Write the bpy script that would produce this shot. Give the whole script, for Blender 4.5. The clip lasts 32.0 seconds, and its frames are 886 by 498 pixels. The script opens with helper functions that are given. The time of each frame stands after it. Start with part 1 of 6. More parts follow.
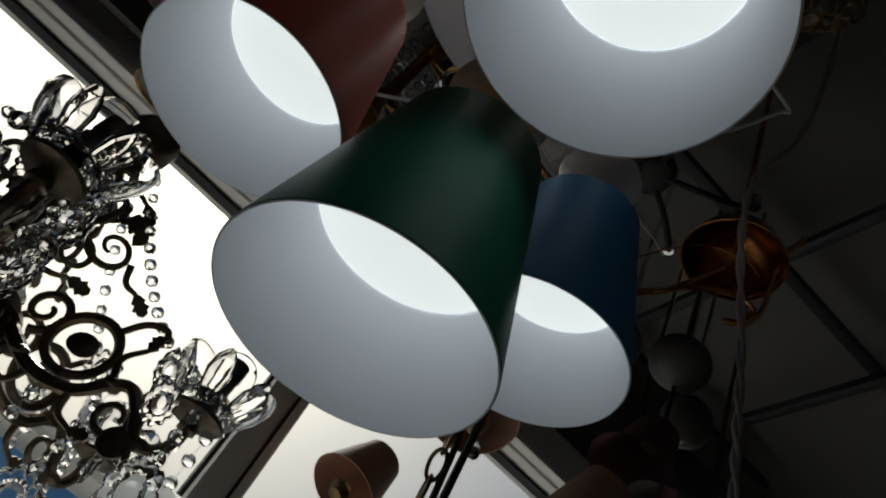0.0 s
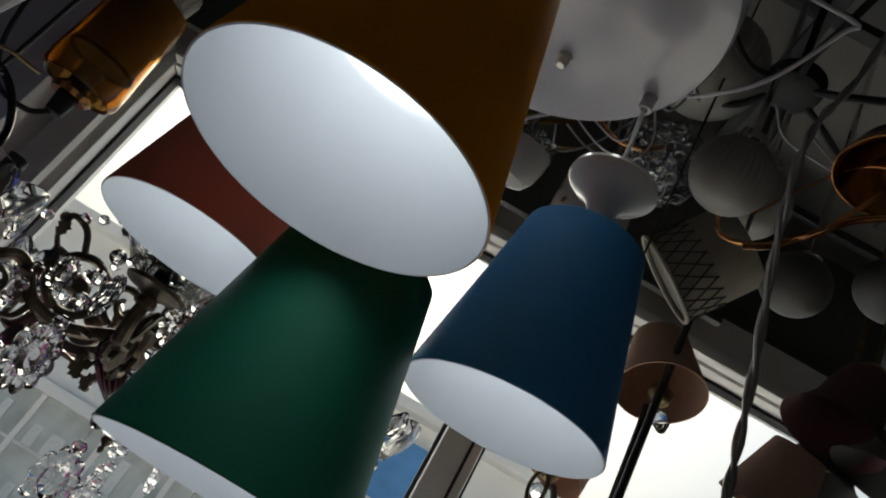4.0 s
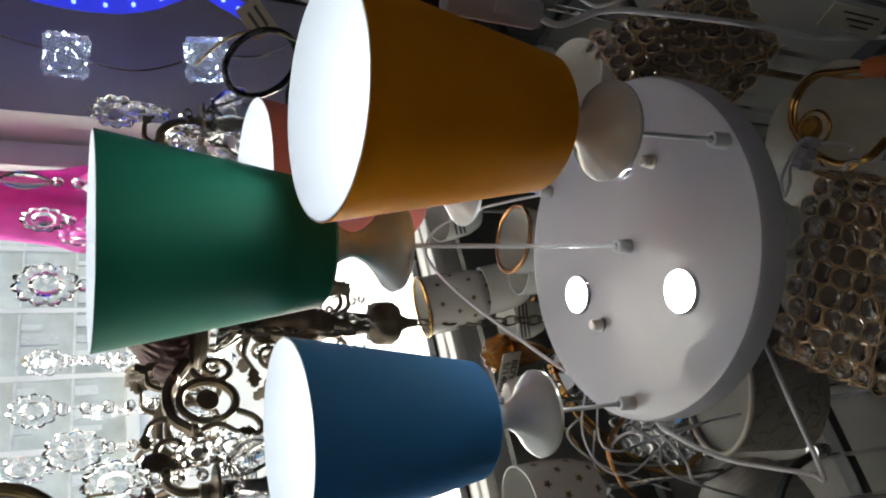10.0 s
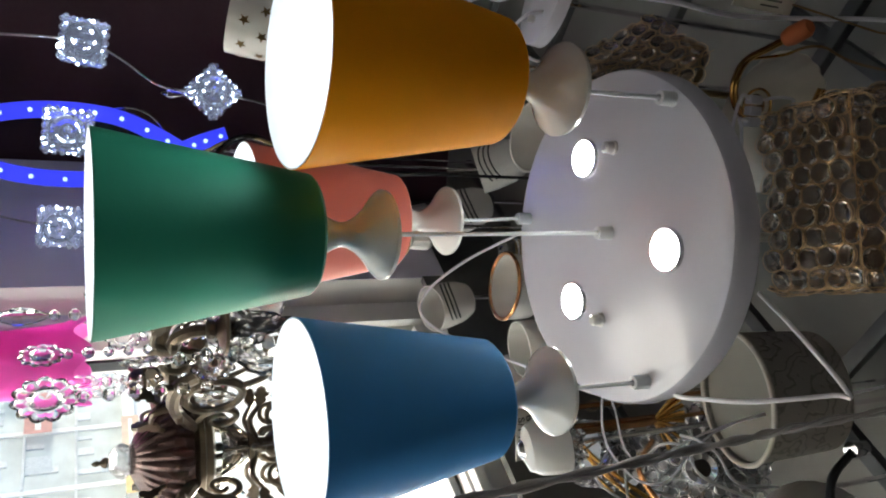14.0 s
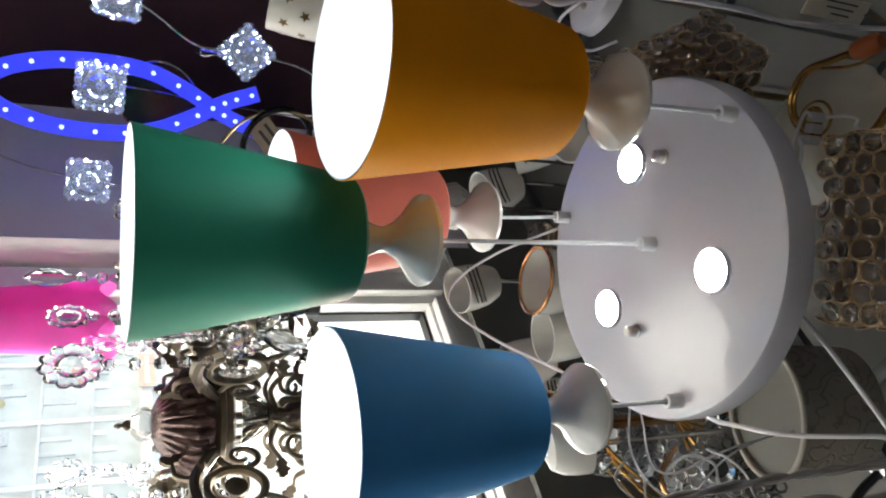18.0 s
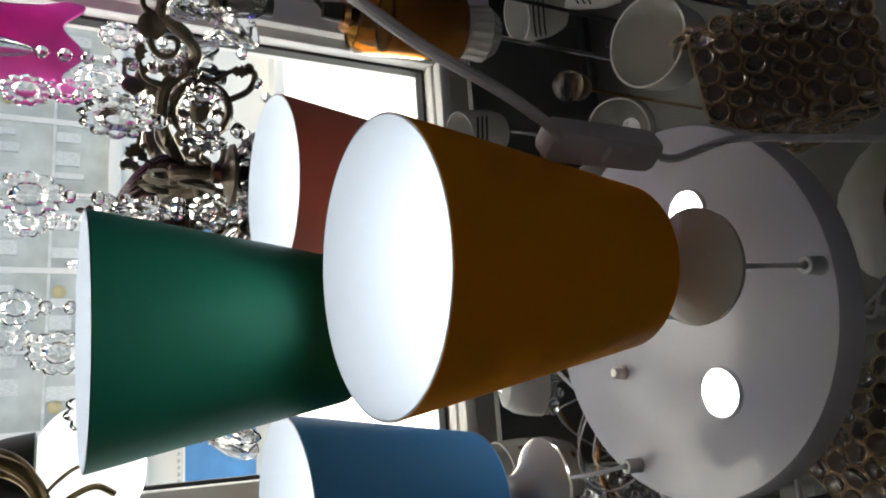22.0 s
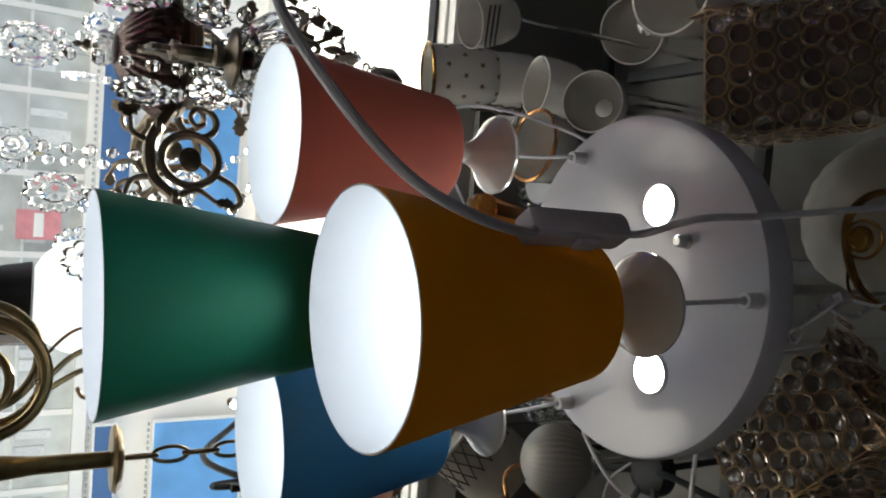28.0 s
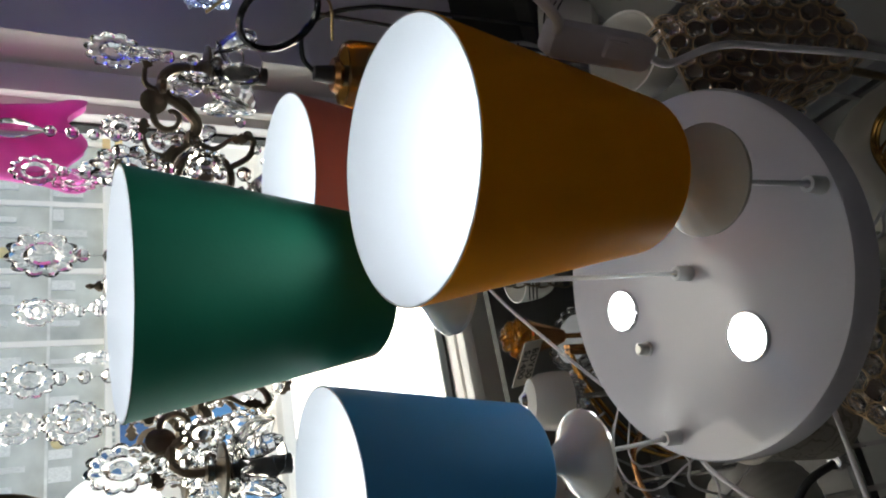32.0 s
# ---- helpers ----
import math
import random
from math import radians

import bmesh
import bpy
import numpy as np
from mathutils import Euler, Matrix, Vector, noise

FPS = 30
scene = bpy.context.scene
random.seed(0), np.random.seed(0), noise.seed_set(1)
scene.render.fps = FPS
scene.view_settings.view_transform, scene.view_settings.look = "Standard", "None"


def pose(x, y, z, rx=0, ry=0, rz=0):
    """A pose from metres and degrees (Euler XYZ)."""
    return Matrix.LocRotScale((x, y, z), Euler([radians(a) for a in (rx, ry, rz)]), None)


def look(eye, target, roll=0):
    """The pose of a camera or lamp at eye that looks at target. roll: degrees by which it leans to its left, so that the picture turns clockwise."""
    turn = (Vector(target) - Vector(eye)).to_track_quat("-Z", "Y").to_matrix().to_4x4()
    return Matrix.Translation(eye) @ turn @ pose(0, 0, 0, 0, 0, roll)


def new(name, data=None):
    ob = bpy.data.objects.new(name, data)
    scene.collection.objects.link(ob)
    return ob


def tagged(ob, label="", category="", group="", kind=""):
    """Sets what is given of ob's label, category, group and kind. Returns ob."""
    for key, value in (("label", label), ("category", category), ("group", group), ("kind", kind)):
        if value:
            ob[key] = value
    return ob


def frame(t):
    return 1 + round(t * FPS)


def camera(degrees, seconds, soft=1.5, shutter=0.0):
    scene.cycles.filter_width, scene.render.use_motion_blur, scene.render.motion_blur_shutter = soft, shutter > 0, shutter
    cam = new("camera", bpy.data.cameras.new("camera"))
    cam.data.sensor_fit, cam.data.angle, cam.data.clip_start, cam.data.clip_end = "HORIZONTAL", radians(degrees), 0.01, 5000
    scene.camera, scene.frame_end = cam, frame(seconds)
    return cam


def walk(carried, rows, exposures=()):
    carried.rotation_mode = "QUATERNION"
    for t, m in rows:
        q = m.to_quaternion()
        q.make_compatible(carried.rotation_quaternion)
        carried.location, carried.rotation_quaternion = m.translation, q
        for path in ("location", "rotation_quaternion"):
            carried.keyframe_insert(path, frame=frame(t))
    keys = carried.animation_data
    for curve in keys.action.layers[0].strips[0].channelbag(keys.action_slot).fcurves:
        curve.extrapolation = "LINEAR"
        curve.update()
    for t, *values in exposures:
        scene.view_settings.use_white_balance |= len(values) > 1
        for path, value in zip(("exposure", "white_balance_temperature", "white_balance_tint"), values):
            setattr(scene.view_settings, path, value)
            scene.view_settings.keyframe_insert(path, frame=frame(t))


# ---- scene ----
# ---- camera ----
cam = camera(61.24, 32.0, soft=2.0)
walk(cam, [
    (0.0, pose(-0.2954, -0.1391, 1.7394, 139.317, -23.878, -97.045)),
    (0.5, pose(-0.2971, -0.1792, 1.7736, 134.973, -23.030, -89.940)),
    (1.0, pose(-0.3118, -0.2061, 1.8050, 130.114, -21.287, -82.041)),
    (1.5, pose(-0.3381, -0.2411, 1.8234, 127.840, -19.843, -75.249)),
    (2.0, pose(-0.3443, -0.2562, 1.8621, 125.349, -20.053, -70.334)),
    (2.5, pose(-0.3704, -0.2559, 1.9037, 122.066, -19.530, -69.039)),
    (4.5, pose(-0.3407, -0.3565, 1.9313, 125.027, -37.242, -71.178)),
    (5.0, pose(-0.3405, -0.3722, 1.9391, 140.104, -52.298, -89.025)),
    (5.5, pose(-0.3236, -0.3991, 1.9426, 160.961, -56.791, -105.946)),
    (6.0, pose(-0.3144, -0.4429, 1.9487, 167.345, -59.968, -110.180)),
    (6.5, pose(-0.3146, -0.4747, 1.9535, 171.468, -61.166, -112.216)),
    (7.0, pose(-0.3415, -0.4786, 1.9586, 175.766, -62.690, -119.347)),
    (7.5, pose(-0.3302, -0.5115, 1.9606, 179.421, -63.617, -120.427)),
    (8.0, pose(-0.3050, -0.5409, 1.9596, -176.237, -63.494, -121.075)),
    (8.5, pose(-0.2776, -0.5584, 1.9550, -175.674, -63.676, -118.952)),
    (9.0, pose(-0.2464, -0.5669, 1.9576, -176.141, -63.976, -115.515)),
    (9.5, pose(-0.2544, -0.5645, 1.9506, -176.575, -64.633, -117.693)),
    (10.0, pose(-0.2499, -0.5618, 1.9523, -176.705, -64.460, -118.172)),
    (10.5, pose(-0.2039, -0.5778, 1.9535, -176.041, -64.529, -114.485)),
    (11.0, pose(-0.1771, -0.5972, 1.9566, -175.289, -64.686, -111.824)),
    (11.5, pose(-0.1433, -0.6159, 1.9580, -175.550, -64.370, -108.984)),
    (12.0, pose(-0.1168, -0.6281, 1.9580, -177.103, -63.642, -105.079)),
    (12.5, pose(-0.1015, -0.6352, 1.9559, -179.336, -63.501, -101.005)),
    (13.0, pose(-0.0923, -0.6391, 1.9565, 179.197, -63.652, -98.959)),
    (13.5, pose(-0.0855, -0.6405, 1.9523, 178.253, -63.996, -97.667)),
    (14.0, pose(-0.0827, -0.6356, 1.9514, 179.298, -64.326, -97.680)),
    (14.5, pose(-0.0821, -0.6291, 1.9491, 179.125, -64.504, -97.713)),
    (16.5, pose(-0.0791, -0.6317, 1.9518, 179.856, -64.727, -98.544)),
    (17.0, pose(-0.0818, -0.6270, 1.9430, -177.629, -64.849, -101.290)),
    (17.5, pose(-0.0957, -0.6169, 1.9470, -176.347, -65.391, -103.525)),
    (18.0, pose(-0.1237, -0.6036, 1.9407, -176.539, -65.624, -106.037)),
    (18.5, pose(-0.1651, -0.5757, 1.9425, -173.800, -66.201, -111.734)),
    (19.0, pose(-0.2040, -0.5413, 1.9435, -174.790, -66.027, -117.305)),
    (19.5, pose(-0.2418, -0.5052, 1.9488, -177.156, -65.010, -118.857)),
    (20.0, pose(-0.2815, -0.4722, 1.9458, -175.421, -64.241, -124.088)),
    (20.5, pose(-0.3297, -0.4231, 1.9449, -177.101, -63.829, -127.224)),
    (21.0, pose(-0.3580, -0.3955, 1.9445, -175.922, -63.464, -132.591)),
    (21.5, pose(-0.3893, -0.3625, 1.9426, -176.147, -63.245, -136.055)),
    (22.0, pose(-0.3952, -0.3538, 1.9402, -175.425, -62.735, -137.999)),
    (22.5, pose(-0.3717, -0.3548, 1.9455, -173.317, -62.931, -137.920)),
    (23.0, pose(-0.3764, -0.3616, 1.9341, -170.507, -62.275, -140.899)),
    (23.5, pose(-0.4136, -0.3422, 1.9330, -173.625, -62.188, -143.577)),
    (24.0, pose(-0.4368, -0.3140, 1.9355, -174.635, -61.989, -146.531)),
    (24.5, pose(-0.4644, -0.3016, 1.9382, -176.875, -62.477, -148.103)),
    (25.0, pose(-0.4847, -0.2857, 1.9297, -175.878, -62.174, -150.972)),
    (25.5, pose(-0.4989, -0.2689, 1.9268, -175.750, -62.012, -151.956)),
    (27.5, pose(-0.5130, -0.2527, 1.9213, -175.321, -60.185, -156.647)),
    (28.0, pose(-0.5231, -0.2579, 1.9153, -175.099, -60.900, -156.604)),
    (28.5, pose(-0.5233, -0.2683, 1.9125, -174.351, -61.009, -156.994)),
    (29.0, pose(-0.5210, -0.2689, 1.9182, -174.995, -61.302, -156.263)),
    (29.5, pose(-0.5042, -0.2781, 1.9164, -174.877, -61.038, -154.434)),
    (30.0, pose(-0.4735, -0.3160, 1.9121, -174.597, -61.224, -149.143)),
    (30.5, pose(-0.4230, -0.3537, 1.9156, -174.872, -61.802, -141.995)),
    (31.0, pose(-0.3751, -0.3883, 1.9202, -176.026, -61.855, -134.834)),
    (31.5, pose(-0.3242, -0.4301, 1.9080, -174.043, -61.759, -130.906)),
    (32.0, pose(-0.3025, -0.4348, 1.9205, -178.139, -62.665, -124.758)),
], exposures=[(0.0, -1.70, 6200, 1), (1.0, -1.45, 6200, 1), (2.0, -1.25, 6200, 1), (4.5, -0.36, 6200, 1), (6.0, 0.14, 6200, 1), (7.0, 0.50, 6200, 1), (9.0, 0.90, 6200, 1), (12.0, 1.43, 6200, 1), (13.0, 1.54, 6200, 1), (18.0, 1.74, 6200, 1), (19.0, 1.39, 6200, 1), (20.0, 1.08, 6200, 1), (22.0, 0.83, 6200, 1), (32.0, 0.83, 6200, 1)])

# ---- daylight ----
world = bpy.data.worlds.new("sky")
scene.world = world
world.use_nodes = True
sky = world.node_tree.nodes.new("ShaderNodeTexSky")
sky.sky_type, sky.sun_disc = "NISHITA", False
sky.dust_density, sky.air_density, sky.ozone_density = 10.0, 1.3, 3.0
sky.sun_elevation, sky.sun_rotation = radians(43.5), radians(90 - 40.7)
world.node_tree.links.new(sky.outputs["Color"], world.node_tree.nodes["Background"].inputs["Color"])
world.node_tree.nodes["Background"].inputs["Strength"].default_value = 0.15
sun = new("sun", bpy.data.lights.new("sun", "SUN"))
sun.data.energy, sun.data.angle, sun.data.color = 5.0, radians(0.6), (1.0, 0.97, 0.93)
toward = Vector((math.cos(radians(40.7)) * math.cos(radians(43.5)), math.sin(radians(40.7)) * math.cos(radians(43.5)), math.sin(radians(43.5))))
sun.matrix_world = look(toward * 10, (0, 0, 0))
# lamps of the shop: glowing discs
P_DIFF, P_SPOT = 2.25, 14.0
# the four shades
RIM_R, TOP_R, SH_H = 0.0800, 0.0515, 0.168


# ---- materials ----
MATS = {}


def mat(name, col, rough=0.5, metal=0.0, var=0.12, scale=14.0, bump=0.08, bscale=90.0, trans=0.0, ior=1.5, coat=0.0, emit=0.0, sheen=0.0, sss=0.0, weave=0.0, rvar=0.12, spec=0.5):
    if name in MATS:
        return MATS[name]
    m = bpy.data.materials.new(name)
    m.use_nodes = True
    nt = m.node_tree
    b = nt.nodes["Principled BSDF"]
    tc = nt.nodes.new("ShaderNodeTexCoord")
    n1 = nt.nodes.new("ShaderNodeTexNoise")
    n1.inputs["Scale"].default_value, n1.inputs["Detail"].default_value = scale, 5
    nt.links.new(tc.outputs["Object"], n1.inputs["Vector"])
    n2 = nt.nodes.new("ShaderNodeTexNoise")
    n2.inputs["Scale"].default_value, n2.inputs["Detail"].default_value = bscale, 3
    nt.links.new(tc.outputs["Object"], n2.inputs["Vector"])
    info = nt.nodes.new("ShaderNodeObjectInfo")
    add = nt.nodes.new("ShaderNodeMath")
    add.operation = "MULTIPLY_ADD"
    nt.links.new(info.outputs["Random"], add.inputs[0])
    add.inputs[1].default_value = 0.25
    nt.links.new(n1.outputs["Fac"], add.inputs[2])
    ramp = nt.nodes.new("ShaderNodeMapRange")
    ramp.inputs["From Min"].default_value, ramp.inputs["From Max"].default_value = 0.3, 0.95
    ramp.inputs["To Min"].default_value, ramp.inputs["To Max"].default_value = 1 - var, 1 + var * 0.6
    nt.links.new(add.outputs[0], ramp.inputs["Value"])
    mul = nt.nodes.new("ShaderNodeVectorMath")
    mul.operation = "SCALE"
    mul.inputs[0].default_value = col
    nt.links.new(ramp.outputs["Result"], mul.inputs["Scale"])
    nt.links.new(mul.outputs["Vector"], b.inputs["Base Color"])
    rr = nt.nodes.new("ShaderNodeMapRange")
    rr.inputs["To Min"].default_value, rr.inputs["To Max"].default_value = max(0.0, rough - rvar * rough), min(1.0, rough + rvar * rough)
    nt.links.new(n2.outputs["Fac"], rr.inputs["Value"])
    nt.links.new(rr.outputs["Result"], b.inputs["Roughness"])
    b.inputs["Metallic"].default_value = metal
    b.inputs["IOR"].default_value = ior
    b.inputs["Specular IOR Level"].default_value = spec
    b.inputs["Transmission Weight"].default_value = trans
    b.inputs["Coat Weight"].default_value = coat
    b.inputs["Coat Roughness"].default_value = 0.14
    b.inputs["Sheen Weight"].default_value = sheen
    if sss:
        b.inputs["Subsurface Weight"].default_value = sss
        b.inputs["Subsurface Radius"].default_value = (0.01, 0.01, 0.008)
    if emit:
        b.inputs["Emission Color"].default_value = (*col, 1)
        b.inputs["Emission Strength"].default_value = emit
    if bump:
        bp = nt.nodes.new("ShaderNodeBump")
        bp.inputs["Strength"].default_value, bp.inputs["Distance"].default_value = bump, 0.002
        nt.links.new(n2.outputs["Fac"], bp.inputs["Height"])
        if weave:
            w = nt.nodes.new("ShaderNodeTexWave")
            w.inputs["Scale"].default_value, w.inputs["Distortion"].default_value = weave, 1.5
            w.bands_direction = "Z"
            nt.links.new(tc.outputs["Object"], w.inputs["Vector"])
            bq = nt.nodes.new("ShaderNodeBump")
            bq.inputs["Strength"].default_value, bq.inputs["Distance"].default_value = 0.12, 0.0006
            nt.links.new(w.outputs["Fac"], bq.inputs["Height"])
            nt.links.new(bq.outputs["Normal"], bp.inputs["Normal"])
        nt.links.new(bp.outputs["Normal"], b.inputs["Normal"])
    MATS[name] = m
    return m


def glow(name, col, strength):
    m = bpy.data.materials.new(name)
    m.use_nodes = True
    b = m.node_tree.nodes["Principled BSDF"]
    b.inputs["Base Color"].default_value = (0.8, 0.8, 0.8, 1)
    b.inputs["Emission Color"].default_value = (*col, 1)
    b.inputs["Emission Strength"].default_value = strength
    return m


YELLOW = mat("amber_paper", (1.0, 0.37, 0.002), 0.6, var=0.1, scale=9, bump=0.05, bscale=500, spec=0.12)
GREEN = mat("green_paper", (0.026, 0.172, 0.104), 0.46, var=0.1, scale=9, bump=0.05, bscale=500, spec=0.12)
BLUE = mat("blue_paper", (0.072, 0.300, 0.70), 0.5, var=0.1, scale=9, bump=0.05, bscale=500, spec=0.12)
SALMON = mat("salmon_paper", (0.74, 0.205, 0.155), 0.5, var=0.1, scale=9, bump=0.05, bscale=500, spec=0.12)
LINER = mat("white_liner", (0.82, 0.84, 0.90), 0.7, var=0.03, scale=20, bump=0.02)
ENAMEL = mat("white_enamel", (0.51, 0.50, 0.565), 0.32, var=0.05, scale=6, bump=0.03, bscale=60, coat=1.0)
CERAMIC = mat("white_ceramic", (0.67, 0.655, 0.61), 0.14, var=0.06, scale=30, bump=0.06, bscale=45, coat=0.7)
PLASTIC = mat("clear_grey_plastic", (0.62, 0.62, 0.64), 0.35, var=0.06, bump=0.02)
CORD = mat("pale_cord", (0.68, 0.68, 0.70), 0.4, var=0.08, bump=0.03)
CORDW = mat("white_cord", (0.70, 0.68, 0.72), 0.5, var=0.1, scale=30)
SWITCH = mat("lilac_white_plastic", (0.66, 0.60, 0.66), 0.38, var=0.06, bump=0.03)
STEEL = mat("brushed_steel", (0.62, 0.60, 0.56), 0.3, 1.0, var=0.2, scale=200)
CHROME = mat("chrome", (0.75, 0.75, 0.77), 0.08, 1.0, var=0.1, bump=0)
BRONZE = mat("antique_bronze", (0.205, 0.162, 0.115), 0.36, 0.8, var=0.5, scale=45, bump=0.25, bscale=160)
BRASS = mat("polished_brass", (0.62, 0.36, 0.10), 0.16, 1.0, var=0.25, scale=50, bump=0.05)
OLDBRASS = mat("aged_brass", (0.30, 0.22, 0.11), 0.3, 0.95, var=0.4, scale=60, bump=0.1)
COPPER = mat("copper_gold", (0.68, 0.34, 0.14), 0.2, 1.0, var=0.25, scale=40, bump=0.06)
CRYSTAL = mat("crystal_glass", (0.98, 0.98, 0.98), 0.0, trans=1.0, ior=1.45, var=0.0, bump=0, rvar=0)
SMOKED = mat("smoky_pink_crystal", (0.90, 0.82, 0.76), 0.01, trans=1.0, ior=1.5, var=0.1, bump=0, rvar=0)
AMBERGLASS = mat("amber_glass", (0.75, 0.42, 0.10), 0.05, trans=0.9, ior=1.48, var=0.2, bump=0.1, bscale=30)
PURPLEGLASS = mat("plum_ribbed_glass", (0.115, 0.062, 0.055), 0.18, 0.5, trans=0.2, var=0.4, scale=30)
# darker copy of the milk glass; shade on the globes is in the colour
OPAL = mat("shaded_opal_glass", (0.36, 0.34, 0.31), 0.3, var=0.1, scale=8, bump=0.03, coat=0.3)
MILK = mat("milk_glass", (0.68, 0.66, 0.62), 0.25, var=0.05, scale=8, bump=0.03, coat=0.3)
PLASTER = mat("cream_patterned_shade", (0.55, 0.50, 0.43), 0.7, var=0.15, scale=40, bump=0.3, bscale=120)
KRAFT = mat("brown_kraft_card", (0.23, 0.18, 0.13), 0.8, var=0.2, scale=40)
PINK = mat("magenta_satin", (0.95, 0.24, 0.72), 0.35, var=0.25, scale=12, bump=0.1, bscale=30, trans=0.6, ior=1.1)
BLACK = mat("black_metal", (0.042, 0.042, 0.044), 0.45, 0.3, var=0.3, scale=30)
BLACKWALL = mat("charcoal_wall", (0.112, 0.110, 0.100), 0.8, var=0.25, scale=5)
# ceiling far darker than grey white: the dim upper room is in its colour
CEIL = mat("dimmed_ceiling", (0.140, 0.134, 0.125), 0.85, var=0.12, scale=3, bump=0.15, bscale=40)
WALLW = mat("pale_wall", (0.78, 0.76, 0.73), 0.8, var=0.08, scale=4, bump=0.1)
LILAC = mat("lilac_grey_wall", (0.74, 0.71, 0.79), 0.75, var=0.1, scale=4, bump=0.1)
MAROON = mat("maroon_wall", (0.075, 0.032, 0.046), 0.75, var=0.2, scale=4, bump=0.1)
FLOORM = mat("dark_floor_tile", (0.15, 0.14, 0.13), 0.35, var=0.15, scale=4)
UPVC = mat("white_window_profile", (0.86, 0.84, 0.81), 0.35, var=0.06, scale=5, bump=0.03)
GASKET = mat("black_gasket", (0.02, 0.02, 0.02), 0.6, var=0.1)
GLASS = mat("window_glass", (1, 1, 1), 0.0, trans=1.0, ior=1.0, var=0, bump=0, rvar=0)
TAG = mat("price_card", (0.62, 0.58, 0.50), 0.8, var=0.15, scale=40)
INK = mat("black_ink", (0.02, 0.02, 0.02), 0.7, var=0.1)
FACADE = mat("white_render_facade", (0.90, 0.88, 0.84), 0.85, var=0.06, scale=2)
FACADEGLASS = mat("grey_facade_glass", (0.64, 0.67, 0.64), 0.15, var=0.5, scale=2.2)
SIGNBLUE = mat("blue_sign", (0.14, 0.36, 0.70), 0.5, var=0.25, scale=3)
SIGNDARK = mat("dark_blue_sign", (0.06, 0.15, 0.34), 0.5, var=0.25, scale=3)
ASPHALT = mat("pale_street_paving", (0.72, 0.68, 0.62), 0.9, var=0.2, scale=8)
GOLDSTAR = mat("gold_star", (0.22, 0.14, 0.055), 0.35, 0.7, var=0.2)
ORANGE = mat("orange_cap", (0.42, 0.10, 0.02), 0.5, var=0.15)
DIFF = glow("lit_diffuser", (1.0, 0.99, 0.97), P_DIFF)
SPOT = glow("lit_spot_lens", (1.0, 0.99, 0.96), P_SPOT)
LEDBLUE = glow("blue_led", (0.07, 0.10, 1.0), 3.2)
# pale strip; the blue LED light on it is its colour and emission
LEDSTRIP = mat("blue_painted_glow_strip", (0.025, 0.030, 0.50), 0.4, var=0.15, emit=0.5)
LEDWHITE = glow("cool_white_led", (0.72, 0.82, 1.0), 14.0)


# ---- mesh helpers ----
def mesh_of(bm, smooth=True, angle=35):
    me = bpy.data.meshes.new("mesh")
    bmesh.ops.recalc_face_normals(bm, faces=bm.faces)
    for f in bm.faces:
        f.smooth = smooth
    if smooth:
        lim = radians(angle)
        for e in bm.edges:
            if len(e.link_faces) == 2 and e.calc_face_angle(0) > lim:
                e.smooth = False
    bm.to_mesh(me)
    bm.free()
    return me


def part(name, bm, material, parent=None, label="", at=None, smooth=True):
    me = mesh_of(bm, smooth) if isinstance(bm, bmesh.types.BMesh) else bm
    if not me.materials:
        me.materials.append(material)
    ob = new(name, me)
    if parent is not None:
        ob.parent = parent
    if at is not None:
        ob.matrix_basis = at if isinstance(at, Matrix) else Matrix.Translation(at)
    return tagged(ob, label)


def thing(name, at, label, category, group="", kind=""):
    ob = new(name)
    ob.empty_display_size = 0.05
    ob.matrix_basis = at if isinstance(at, Matrix) else Matrix.Translation(at)
    return tagged(ob, label, category, group, kind)


def lathe(profile, seg=48, bm=None, m=None, wave=0.0, lobes=0):
    """A turned shape from (radius, height) pairs; wave and lobes scallop it more towards its last pair."""
    bm = bm or bmesh.new()
    m = m or Matrix()
    rings = []
    n = len(profile)
    for k, (r, z) in enumerate(profile):
        if r < 1e-6:
            rings.append([bm.verts.new(m @ Vector((0, 0, z)))])
        else:
            ring = []
            for i in range(seg):
                a = 2 * math.pi * i / seg
                q = r * (1 + wave * (k / (n - 1)) * math.cos(lobes * a)) if lobes else r
                ring.append(bm.verts.new(m @ Vector((q * math.cos(a), q * math.sin(a), z))))
            rings.append(ring)
    for a, b in zip(rings, rings[1:]):
        for i in range(seg):
            j = (i + 1) % seg
            if len(a) == 1 and len(b) == 1:
                continue
            if len(a) == 1:
                bm.faces.new((a[0], b[i], b[j]))
            elif len(b) == 1:
                bm.faces.new((a[i], b[0], a[j]))
            else:
                bm.faces.new((a[i], b[i], b[j], a[j]))
    return bm


def smooth_path(pts, n=8):
    """Catmull-Rom points through pts."""
    p = [Vector(q) for q in pts]
    p = [p[0] * 2 - p[1]] + p + [p[-1] * 2 - p[-2]]
    out = []
    for i in range(1, len(p) - 2):
        for k in range(n):
            t = k / n
            a, b, c, d = p[i - 1], p[i], p[i + 1], p[i + 2]
            out.append(0.5 * ((2 * b) + (c - a) * t + (2 * a - 5 * b + 4 * c - d) * t * t + (3 * b - a - 3 * c + d) * t ** 3))
    out.append(p[-2])
    return out


